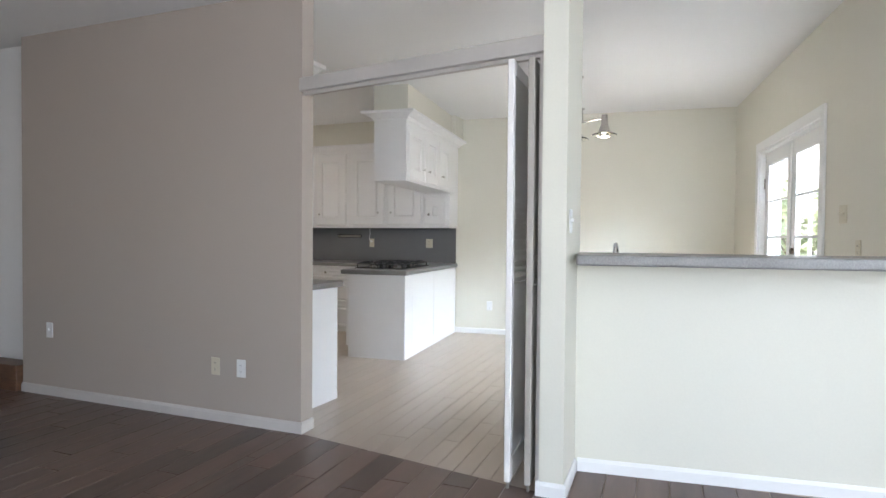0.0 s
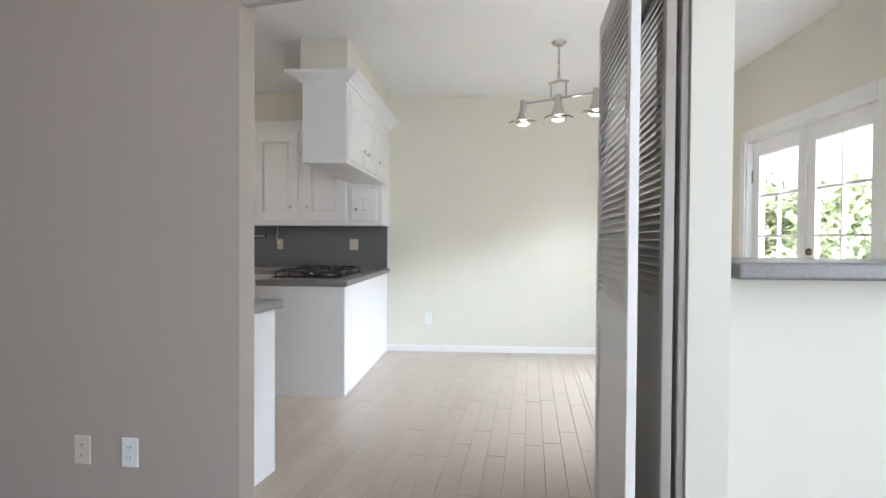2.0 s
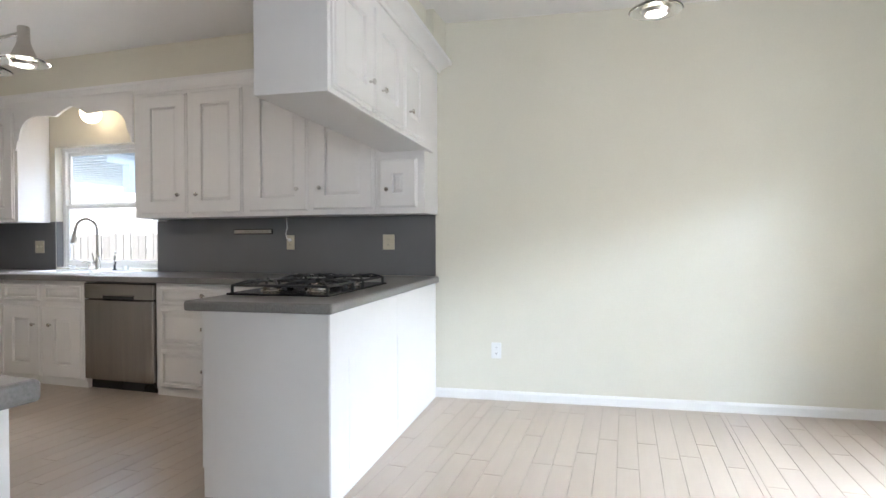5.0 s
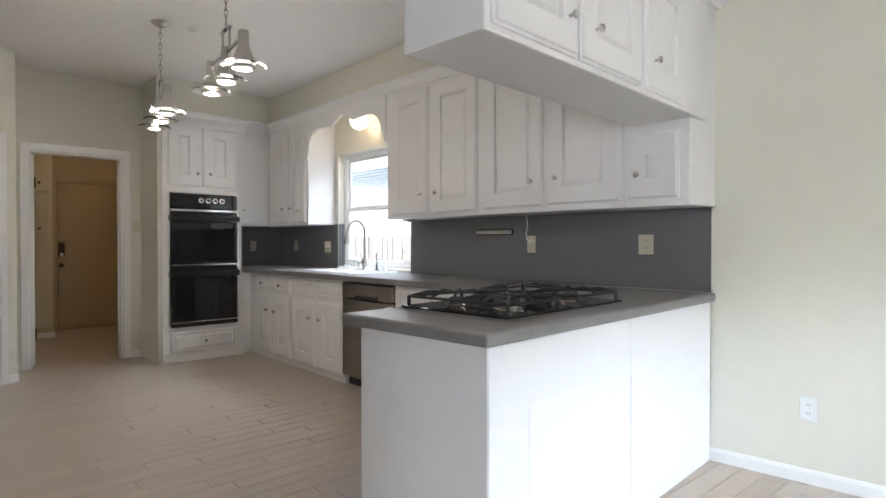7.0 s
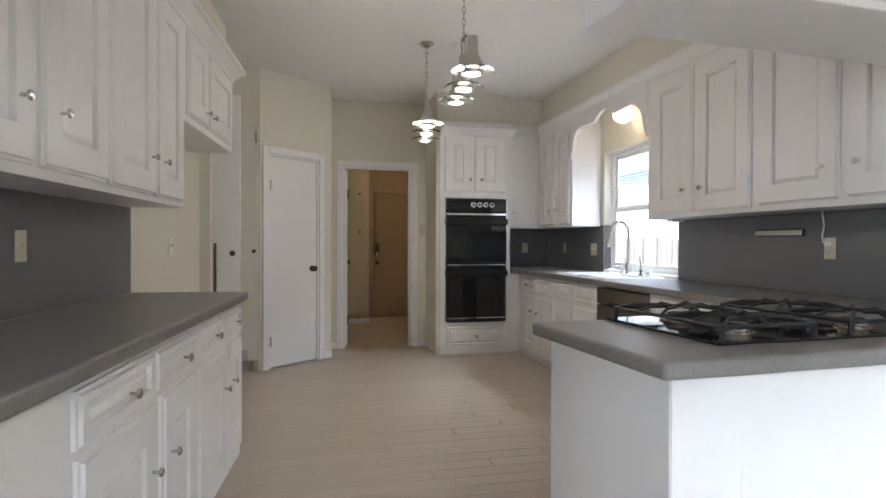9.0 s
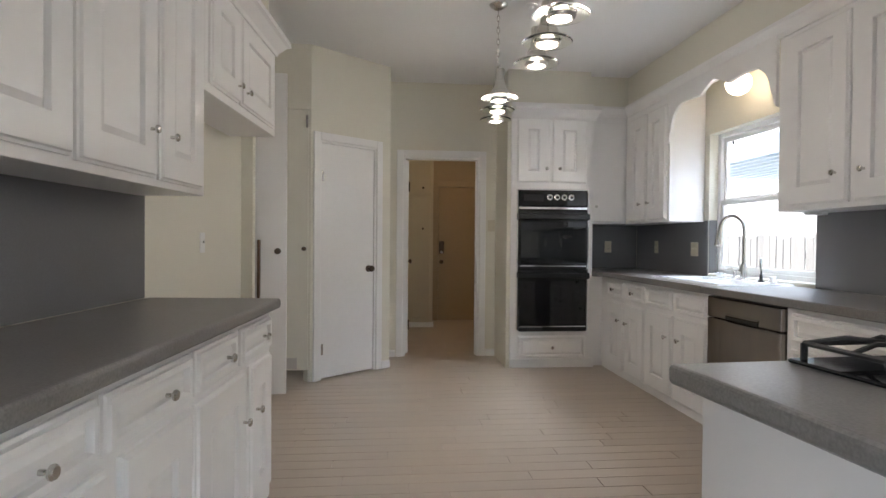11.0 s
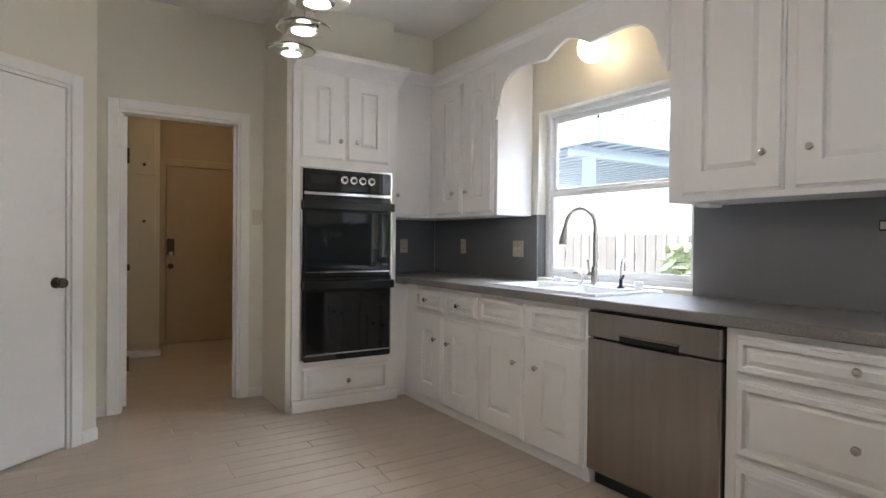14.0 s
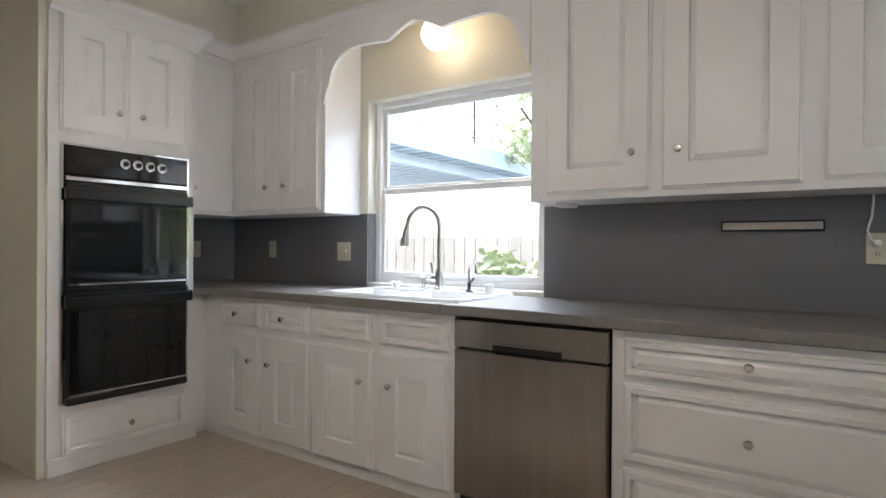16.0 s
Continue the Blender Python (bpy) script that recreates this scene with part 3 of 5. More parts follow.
for u0, u1, z0, z1 in ((4.93, 5.66, 0.60, 0.615), (4.93, 5.66, 0.10, 0.115), (4.93, 4.945, 0.115, 0.60), (5.645, 5.66, 0.115, 0.60)):
    box(bm, -1.907, -1.9055, u0, u1, z0, z1, 0, PEN)
part("panel_moulding", bm, WHITE, pn, "thin painted panel moulding")

# left run base, facing +y
LF = SEC @ north(0, 3.465)
lb = base_unit("base_cabinet", LF, -3.93, -1.73, 0.56, [
    ("drawer", -2.555, -2.07, 0.675, 0.812, -2.353, 0.735), ("drawer", -3.035, -2.58, 0.675, 0.812, -2.853, 0.738),
    ("drawer", -3.44, -3.07, 0.675, 0.812, -3.32, 0.743), ("drawer", -3.90, -3.50, 0.675, 0.812, -3.757, 0.745),
    ("door", -2.585, -2.08, 0.065, 0.65, -2.532, 0.445), ("door", -3.035, -2.65, 0.065, 0.65, -2.715, 0.445),
    ("door", -3.545, -3.07, 0.065, 0.65, -3.498, 0.462), ("door", -3.90, -3.605, 0.065, 0.65, -3.661, 0.465)],
    "white painted base cabinet run with four doors and four drawers")

# counters
def counter(name, boxes, label, hole=None):
    bm = bmesh.new()
    for b in boxes:
        box(bm, *b, bev=0.012, seg=3)
    return solid(name, bm, COUNTER, label, "counter", base=(boxes[0][0], boxes[0][2], CU))


S0, S1, S2, S3 = -5.58, -4.76, 6.10, 6.53   # cut-out of the sink
bm = bmesh.new()
box(bm, S1, -2.70, 5.985, 6.597, CU, CT, 0.008, seg=3)
box(bm, WX + 0.006, S0, 5.985, 6.597, CU, CT, 0.008, seg=3)
box(bm, S0, S1, 5.985, S2, CU, CT, 0.0)
box(bm, S0, S1, S3, 6.597, CU, CT, 0.0)
box(bm, WX + 0.006, -6.40, 5.925, 5.985, CU, CT, 0.004)
solid("sink_counter", bm, COUNTER, "grey speckled laminate counter under the kitchen window", "counter", base=(-6.8, 6.3, CU))
solid("peninsula_counter", slab(-2.59, -1.88, 4.685, 6.555, CU, CT, 0.012, PEN, 3), COUNTER, "grey speckled laminate peninsula counter", "counter", base=(-2.2, 5.6, CU))
solid("second_counter", slab(-3.965, -1.70, KB + 0.008, 3.51, CU, CT, 0.012, SEC, 3), COUNTER, "grey speckled laminate counter on the second cabinet run", "counter", base=(-2.9, 3.2, CU))
bar = slab(0.063, 1.615, 2.36, 2.86, 1.09, 1.142, 0.010, HALF, 3)
solid("bar_counter", bar, COUNTER, "grey laminate bar top on the half wall", "counter", base=(0.6, 2.70, 1.09))

# backsplashes
def splash(boxes, label, m=I4):
    e = thing("backsplash", (boxes[0][0], boxes[0][2], CT), label, "backsplash")
    for b in boxes:
        part("panel", slab(*b, bev=0.002, m=m), SPLASH, e)
    return e


splash([(W1, -2.012, NY - 0.008, NY - 0.001, CT, 1.335), (WX + 0.009, W0, NY - 0.008, NY - 0.001, CT, 1.335), (WX + 0.001, WX + 0.008, 5.93, NY - 0.009, CT, 1.335),
        (W0 + 0.001, W0 + 0.007, NY + 0.001, NY + 0.068, 0.915, 1.335)], "dark grey laminate backsplash behind the sink counter")
splash([(-3.94, -1.80, KB + 0.001, KB + 0.008, CT, 1.345)], "dark grey laminate backsplash on the second run", SEC)

# oven tower
OV = east(-6.498, 0.02)
ot = thing("oven_cabinet", (-6.75, 5.52, 0), "tall white oven cabinet with doors above and a drawer below", "cabinet")
for nm, b in (("side_panel", (5.138, 5.195, -0.52, 0, 0.085, 2.419)), ("side_panel", (5.848, 5.90, -0.52, 0, 0.085, 2.419)), ("lower_box", (5.195, 5.848, -0.52, 0, 0.085, 0.335)),
              ("upper_box", (5.195, 5.848, -0.52, 0, 1.628, 2.419)), ("back_panel", (5.195, 5.848, -0.52, -0.40, 0.335, 1.628))):
    part(nm, slab(*b, m=OV), WHITE, ot)
part("plinth", slab(5.138, 5.92, -0.52, 0.012, 0, 0.083, 0.004, OV), WHITE, ot)
door_front(ot, OV, 5.185, 5.487, 1.69, 2.27, 5.452, 1.815)
door_front(ot, OV, 5.507, 5.835, 1.69, 2.27, 5.573, 1.817)
door_front(ot, OV, 5.203, 5.842, 0.085, 0.292, 5.523, 0.187, rim=0.03, name="drawer")
OCROWN = [(0, 2.265), (0.014, 2.265), (0.024, 2.285), (0.075, 2.315), (0.125, 2.33), (0.15, 2.332), (0.15, 2.36), (0, 2.36)]
bm = prism(OCROWN, 5.138, 5.925, OV)
part("crown_moulding", bm, WHITE, ot)

# double wall oven
do = thing("double_wall_oven", (-6.5, 5.52, 0.34), "black double wall oven with chrome trim and four dials", "oven")
part("housing", slab(5.20, 5.843, -0.39, 0.010, 0.345, 1.62, 0.003, OV), BLACK, do)
bm = bmesh.new()
for b in ((5.185, 5.20, 0.002, 0.022, 0.345, 1.632), (5.843, 5.858, 0.002, 0.022, 0.345, 1.632), (5.20, 5.843, 0.002, 0.022, 1.618, 1.632)):
    box(bm, *b, bev=0.003, m=OV)
part("trim", bm, CHROME, do, "chrome edge trim")
cp = part("control_panel", slab(5.205, 5.838, 0.010, 0.026, 1.478, 1.612, 0.004, OV), GLASSB, do, "black control panel")
part("display", slab(5.25, 5.43, 0.026, 0.028, 1.525, 1.582, 0, OV), DARKHOLE, cp)
part("vent_strip", slab(5.205, 5.838, 0.010, 0.034, 1.445, 1.470, 0.004, OV), CHROME, do, "chrome vent strip")
for i in range(4):
    t = OV @ Matrix.Translation((5.487 + 0.067 * i, 0.026, 1.557)) @ Matrix.Rotation(radians(-90), 4, "X")
    k = part("dial", lathe([(0.026, 0), (0.027, 0.008), (0.024, 0.010), (0.0, 0.010)], t, 22), CHROME, cp, "chrome ringed dial", True)
    part("dial_grip", lathe([(0.013, 0.010), (0.012, 0.026), (0.0, 0.027)], t, 16), BLACK, cp, "", True)
for z0, z1 in ((0.925, 1.435), (0.375, 0.90)):
    d = part("oven_door", slab(5.205, 5.838, 0.010, 0.040, z0, z1, 0.006, OV), BLACK, do)
    part("glass", slab(5.218, 5.825, 0.040, 0.044, z0 + 0.02, z1 - 0.10, 0.002, OV), GLASSB, d, "black glass")
    part("handle", slab(5.19, 5.853, 0.042, 0.078, z1 - 0.085, z1 - 0.025, 0.010, OV, 3), BLACK, d, "black bar handle")
    part("chrome_line", slab(5.215, 5.828, 0.040, 0.045, z0 + 0.003, z0 + 0.012, 0, OV), CHROME, d)
part("lower_vent", slab(5.205, 5.838, 0.008, 0.050, 0.338, 0.372, 0.006, OV), BLACK, do)

# north wall cabinets
UF = south(0, 6.30)


def upper_unit(name, m, u0, u1, depth, z0, z1, doors, label, group="wall cabinets", material=None):
    e = thing(name, m @ Vector(((u0 + u1) / 2, -depth / 2, z0)), label, "cabinet", group)
    part("body", slab(u0, u1, -depth, 0, z0, z1, 0.002, m), WHITE, e)
    for a, b, d0, d1, ku, kz in doors:
        door_front(e, m, a, b, d0, d1, ku, kz)
    return e


UZ = 1.335
u1_ = upper_unit("wall_cabinet", UF, -4.495, -2.36, 0.30, UZ, 2.40, [
    (-4.416, -3.97, 1.362, 2.31, -4.037, 1.512), (-3.93, -3.46, 1.362, 2.31, -3.862, 1.511),
    (-3.395, -2.90, 1.368, 2.31, -2.975, 1.527), (-2.857, -2.377, 1.372, 2.31, -2.79, 1.529)],
    "white painted wall cabinet with four panelled doors")
u2_ = upper_unit("wall_cabinet", UF, -2.358, -2.003, 0.30, UZ, 2.40, [(-2.333, -2.055, 1.375, 1.713, -2.267, 1.502)],
                 "white painted end wall cabinet with one small door")
u3_ = upper_unit("wall_cabinet", UF, -6.65, -5.80, 0.30, UZ - 0.01, 2.40, [
    (-6.53, -6.20, 1.345, 2.28, -6.28, 1.493), (-6.165, -5.835, 1.345, 2.28, -6.113, 1.493)],
    "white painted wall cabinet with two doors beside the window")
u4_ = thing("wall_cabinet", (-6.83, 6.25, UZ), "white painted corner wall cabinet with one plain door", "cabinet", "wall cabinets")
part("body", slab(WX + 0.003, -6.652, 5.925, 6.60, UZ - 0.01, 2.40, 0.002), WHITE, u4_)
d = part("door", slab(-6.65, -6.636, 5.94, 6.28, 1.345, 2.28, 0.003), WHITE, u4_)
knob(d, east(0, 0), 6.0, -6.636, 1.49)
# crown along the north run
bm = prism(CROWN, -6.65, -2.27, UF)
solid("crown_moulding", bm, WHITE, "white crown moulding along the wall cabinets", "moulding", base=(-4.4, 6.28, 2.335))
bm = prism(CROWN, 5.95, 6.30, east(-6.636, 0))
solid("crown_moulding", bm, WHITE, "white crown moulding on the corner cabinet", "moulding", base=(-6.63, 6.1, 2.335))

# scalloped valance over the window
xc, half = -5.148, 0.652


def scallop(s):
    if s > 0.965:
        return 1.985 + (1 - s) * 0.6
    if s > 0.91:
        return 2.05 + (0.965 - s) * 0.7
    if s > 0.60:
        return 2.10 + 0.165 * math.sqrt(max(0, 1 - ((s - 0.60) / 0.31) ** 2))
    if s > 0.26:
        return 2.25 + 0.015 * math.sin((s - 0.26) / 0.34 * math.pi / 2)
    return 2.25 + 0.075 * (1 - (s / 0.26) ** 1.3)


bm = bmesh.new()
cols = []
for i in range(81):
    f = i / 80 * 2 - 1
    x, z = xc + f * half, scallop(abs(f)) - 0.038
    cols.append([bm.verts.new((x, y, h)) for y, h in ((6.298, z), (6.278, z + 0.003), (6.278, 2.40), (6.298, 2.40))])
for a, b in zip(cols, cols[1:]):
    for k in range(4):
        bm.faces.new((a[k], a[(k + 1) % 4], b[(k + 1) % 4], b[k]))
bm.faces.new(cols[0])
bm.faces.new(cols[-1][::-1])
solid("valance", bm, WHITE, "white scalloped wooden valance over the sink window", "valance", base=(xc, 6.29, 2.0))

# hanging cabinet over the peninsula
HC = PEN @ east(-1.882, 0)
hg = thing("hanging_cabinet", (-2.1, 5.5, 1.74), "white painted cabinet hanging over the peninsula", "cabinet", "wall cabinets")
part("body", slab(-2.225, -1.884, 4.675, 6.42, 1.763, 2.40, 0.003, PEN), WHITE, hg)
for a, b, ku in ((4.70, 5.158, 5.095), (5.18, 5.65, 5.27), (5.685, 6.10, 5.758)):
    door_front(hg, HC, a, b, 1.785, 2.31, ku, 1.909, v=-0.002)
HCROWN = [(0, 2.36), (0.012, 2.36), (0.02, 2.378), (0.07, 2.404), (0.095, 2.412), (0.10, 2.412), (0.10, 2.435), (0, 2.435)]
bm = prism(HCROWN, 4.675, 6.56, HC, 1, 0)
prism(HCROWN, -2.225, -1.882, PEN @ south(0, 4.675), 1, 1, bm)
prism(HCROWN, 4.675, 6.25, PEN @ west(-2.225, 0), 1, 0, bm)
part("crown_moulding", bm, WHITE, hg)

# second run wall cabinets, facing +y
LU = SEC @ north(0, 3.19)
upper_unit("wall_cabinet", LU, -3.885, -1.79, 0.285, 1.34, 2.38, [
    (-2.437, -1.85, 1.375, 2.31, -2.355, 1.553), (-2.92, -2.48, 1.375, 2.31, -2.57, 1.55),
    (-3.41, -2.945, 1.368, 2.31, -3.35, 1.532), (-3.83, -3.44, 1.365, 2.31, -3.506, 1.53)], "white painted wall cabinet with four panelled doors")
upper_unit("wall_cabinet", LU, -5.055, -3.887, 0.285, 1.81, 2.38, [
    (-4.32, -3.93, 1.85, 2.31, -4.275, 1.928), (-4.98, -4.35, 1.85, 2.31, -4.41, 1.925)], "white painted short cabinet over the refrigerator space")
SCROWN = [(0, 2.325), (0.012, 2.325), (0.02, 2.345), (0.065, 2.395), (0.08, 2.402), (0.085, 2.402), (0.085, 2.43), (0, 2.43)]
bm = prism(SCROWN, -5.055, -1.79, LU, 1, 1)
prism(SCROWN, 2.91, 3.19, SEC @ west(-5.055, 0), 0, 1, bm)
prism(SCROWN, 2.91, 3.19, SEC @ east(-1.79, 0), 0, 1, bm)
solid("crown_moulding", bm, WHITE, "white crown moulding along the second cabinet run", "moulding", base=(-3.5, 3.2, 2.335))

# ---- kitchen window and french doors ----
wi = thing("window_1", (-5.17, NY + 0.09, WZ0), "white double-hung kitchen window over the sink", "window")
wi["kind"] = "structure"
bm = bmesh.new()
for b in ((W0, W0 + 0.04, WZ0, WZ1), (W1 - 0.04, W1, WZ0, WZ1), (W0 + 0.04, W1 - 0.04, WZ0, WZ0 + 0.04), (W0 + 0.04, W1 - 0.04, WZ1 - 0.035, WZ1)):
    box(bm, b[0], b[1], NY + 0.07, NY + 0.13, b[2], b[3], 0.004)
part("window_frame", bm, TRIM, wi)
for z0, z1, y in ((WZ0 + 0.04, 1.487, NY + 0.075), (1.472, WZ1 - 0.035, NY + 0.10)):
    bm = bmesh.new()
    a, b = W0 + 0.04, W1 - 0.04
    for q in ((a, a + 0.03, z0, z1), (b - 0.03, b, z0, z1), (a + 0.03, b - 0.03, z0, z0 + 0.035), (a + 0.03, b - 0.03, z1 - 0.035, z1)):
        box(bm, q[0], q[1], y, y + 0.022, q[2], q[3], 0.003)
    s = part("sash", bm, TRIM, wi)
    p = part("pane", slab(a + 0.03, b - 0.03, y + 0.009, y + 0.013, z0 + 0.035, z1 - 0.035), PANE, s)
    p.visible_shadow = False
part("window_sill", slab(W0 + 0.001, W1 - 0.001, NY + 0.002, NY + 0.07, WZ0 - 0.03, WZ0 + 0.006, 0.004), TRIM, wi)

fd = thing("door_3", DIN @ Vector((EX + 0.07, (F0 + F1) / 2, 0)), "pair of white french doors with divided glass panes, closed", "door")
for y0, y1 in ((F0 + 0.02, (F0 + F1) / 2 - 0.002), ((F0 + F1) / 2 + 0.002, F1 - 0.02)):
    leaf = new("leaf", None)
    leaf.parent = fd
    ORIGIN[leaf.name] = ORIGIN[fd.name]
    x0, x1 = EX + 0.045, EX + 0.085
    st = 0.11
    g0, g1, gz0, gz1 = y0 + st, y1 - st, 0.25, 1.91
    bm = bmesh.new()
    for b in ((y0, g0, 0.01, FZ - 0.02), (g1, y1, 0.01, FZ - 0.02), (g0, g1, 0.01, gz0), (g0, g1, gz1, FZ - 0.02)):
        box(bm, x0, x1, b[0], b[1], b[2], b[3], 0.003, DIN)
    part("frame", bm, TRIM, leaf)
    for i in range(1, 5):
        z = gz0 + (gz1 - gz0) * i / 5
        part("muntin", slab(x0 + 0.005, x1 - 0.005, g0, g1, z - 0.009, z + 0.009, 0, DIN), TRIM, leaf)
    ym = (g0 + g1) / 2
    part("muntin", slab(x0 + 0.006, x1 - 0.006, ym - 0.008, ym + 0.008, gz0, gz1, 0, DIN), TRIM, leaf)
    p = part("pane", slab(x0 + 0.018, x0 + 0.022, g0, g1, gz0, gz1, 0, DIN), PANE, leaf)
    p.visible_shadow = False
door_knob(fd, DIN @ west(EX + 0.045, 0), (F0 + F1) / 2 - 0.06, 0, 1.0)
part("deadbolt", lathe([(0.026, 0), (0.024, 0.018), (0.0, 0.02)], DIN @ west(EX + 0.045, 0) @ Matrix.Translation(((F0 + F1) / 2 - 0.06, 0, 1.13)) @ Matrix.Rotation(radians(-90), 4, "X"), 16), BRONZE, fd, "bronze deadbolt", True)
for z in (0.3, 1.0, 1.75):
    part("hinge", tube([(EX + 0.04, F1 - 0.018, z - 0.05), (EX + 0.04, F1 - 0.018, z + 0.05)], 0.008, 8, m=DIN), NICKEL, fd)
part("astragal", slab(EX + 0.03, EX + 0.045, (F0 + F1) / 2 - 0.02, (F0 + F1) / 2 + 0.02, 0.02, FZ - 0.03, 0.003, DIN), TRIM, fd)

# living room windows behind the walk
for nm, m, u0, u1 in (("window_2", north(0, -3.30), -1.6, 2.0), ("window_3", west(3.13, 0), -0.9, 1.3)):
    w = thing(nm, m @ Vector(((u0 + u1) / 2, 0, 0.4)), "wide white living room window", "window")
    w["kind"] = "structure"
    bm = bmesh.new()
    n = 3
    for i in range(n + 1):
        u = u0 + (u1 - u0) * i / n
        box(bm, max(u0, u - 0.03), min(u1, u + 0.03), 0.02, 0.07, 0.44, 2.26, 0.003, m)
    box(bm, u0, u1, 0.02, 0.07, 0.40, 0.44, 0.003, m)
    box(bm, u0, u1, 0.02, 0.07, 2.26, 2.30, 0.003, m)
    part("window_frame", bm, TRIM, w)
    p = part("pane", slab(u0 + 0.03, u1 - 0.03, 0.04, 0.045, 0.44, 2.26, 0, m), PANE, w)
    p.visible_shadow = False

# ---- sink and its fittings ----
sk = thing("sink", (-5.17, 6.31, CT), "white porcelain double sink set in the grey counter", "sink")
bm = bmesh.new()
zt = CT + 0.012
ox0, ox1, oy0, oy1 = -5.615, -4.722, 6.07, 6.585


def ring(x0, x1, y0, y1, z):
    return [bm.verts.new(c) for c in ((x0, y0, z), (x1, y0, z), (x1, y1, z), (x0, y1, z))]


o0 = ring(ox0, ox1, oy0, oy1, CT + 0.001)
o1 = ring(ox0 + 0.008, ox1 - 0.008, oy0 + 0.008, oy1 - 0.008, zt)
for k in range(4):
    bm.faces.new((o0[k], o0[(k + 1) % 4], o1[(k + 1) % 4], o1[k]))
ax0, ax1, bx0, bx1, py0, py1 = -5.565, -5.19, -5.15, -4.772, 6.115, 6.46
grid_x = [ox0 + 0.008, ax0, ax1, bx0, bx1, ox1 - 0.008]
grid_y = [oy0 + 0.008, py0, py1, oy1 - 0.008]
gv = [[bm.verts.new((x, y, zt)) for y in grid_y] for x in grid_x]
for i in range(5):
    for j in range(3):
        if j == 1 and i in (1, 3):
            continue
        bm.faces.new((gv[i][j], gv[i + 1][j], gv[i + 1][j + 1], gv[i][j + 1]))
for x0, x1 in ((ax0, ax1), (bx0, bx1)):
    t = ring(x0, x1, py0, py1, zt)
    b = ring(x0 + 0.025, x1 - 0.025, py0 + 0.025, py1 - 0.025, CT - 0.19)
    for k in range(4):
        bm.faces.new((t[k], t[(k + 1) % 4], b[(k + 1) % 4], b[k]))
    bm.faces.new(b)
bmesh.ops.remove_doubles(bm, verts=bm.verts, dist=0.0005)
part("basin", bm, PORCELAIN, sk)
for x in ((ax0 + ax1) / 2, (bx0 + bx1) / 2):
    part("drain", lathe([(0.045, 0), (0.045, 0.004), (0.03, 0.005), (0.0, 0.002)], Matrix.Translation((x, 6.26, CT - 0.189)), 18), CHROME, sk, "", True)

fc = thing("kitchen_faucet", (-5.145, 6.52, CT + 0.012), "brushed nickel gooseneck pull-down kitchen faucet", "faucet")
fx, fy, fz = -5.145, 6.52, CT + 0.012
part("base", lathe([(0.03, 0), (0.03, 0.008), (0.022, 0.014), (0.022, 0.10), (0.016, 0.115)], Matrix.Translation((fx, fy, fz)), 18), NICKEL, fc, "", True)
pts = [(fx, fy, fz + 0.10)]
pts += [(fx, fy, fz + 0.10 + 0.25 * i / 4) for i in range(1, 5)]
pts += [(fx - 0.075 + 0.075 * math.cos(a), fy - 0.045 + 0.045 * math.cos(a), fz + 0.35 + 0.10 * math.sin(a)) for a in [math.pi * k / 12 for k in range(1, 12)]]
pts += [(fx - 0.152, fy - 0.092, fz + 0.33)]
part("spout", tube(pts, 0.0125, 14), NICKEL, fc, "", True)
part("spray_head", lathe([(0.014, 0.0), (0.020, -0.05), (0.026, -0.105), (0.020, -0.112), (0, -0.112)], Matrix.Translation((fx - 0.152, fy - 0.092, fz + 0.345)) @ Matrix.Rotation(radians(10), 4, "Y"), 16), NICKEL, fc, "", True)
bm = tube([(fx - 0.015, fy, fz + 0.06), (fx - 0.045, fy, fz + 0.062)], 0.017, 14)
tube([(fx - 0.04, fy, fz + 0.065), (fx - 0.042, fy - 0.008, fz + 0.10), (fx - 0.046, fy - 0.014, fz + 0.15)], 0.006, 8, bm)
part("lever", bm, NICKEL, fc, "", True)

sd = thing("soap_dispenser", (-5.247, 6.52, CT + 0.012), "small brushed nickel soap dispenser pump", "soap pump")
part("base", lathe([(0.02, 0), (0.02, 0.01), (0.011, 0.016), (0.011, 0.05), (0.015, 0.055), (0.015, 0.065), (0, 0.068)], Matrix.Translation((-5.247, 6.52, CT + 0.012)), 14), NICKEL, sd, "", True)
part("nozzle", tube([(-5.247, 6.52, CT + 0.07), (-5.267, 6.51, CT + 0.085), (-5.297, 6.495, CT + 0.078)], 0.006, 8), NICKEL, sd, "", True)
st_ = thing("sink_strainer", (-5.46, 6.535, CT + 0.012), "chrome sink strainer standing on the sink rim", "strainer")
part("cup", lathe([(0.016, 0), (0.022, 0.015), (0.040, 0.028), (0.041, 0.033), (0.036, 0.033), (0.02, 0.02), (0, 0.018)], Matrix.Translation((-5.46, 6.535, CT + 0.013)), 18), CHROME, st_, "", True)
wf_ = thing("filter_faucet", (-4.95, 6.515, CT + 0.012), "slim chrome drinking water faucet on a black base", "faucet")
part("base", lathe([(0.022, 0), (0.020, 0.006), (0.010, 0.012), (0.009, 0.05)], Matrix.Translation((-4.95, 6.515, CT + 0.012)), 14), BLACK, wf_, "", True)
gx = -4.95
pts = [(gx, 6.515, CT + 0.05), (gx, 6.515, CT + 0.12)] + [(gx + 0.04 - 0.04 * math.cos(a), 6.515 - 0.03 + 0.03 * math.cos(a), CT + 0.13 + 0.045 * math.sin(a)) for a in [math.pi * k / 9 for k in range(0, 9)]]
pts += [(gx + 0.08, 6.455, CT + 0.115)]
part("spout", tube(pts, 0.0055, 10), CHROME, wf_, "", True)
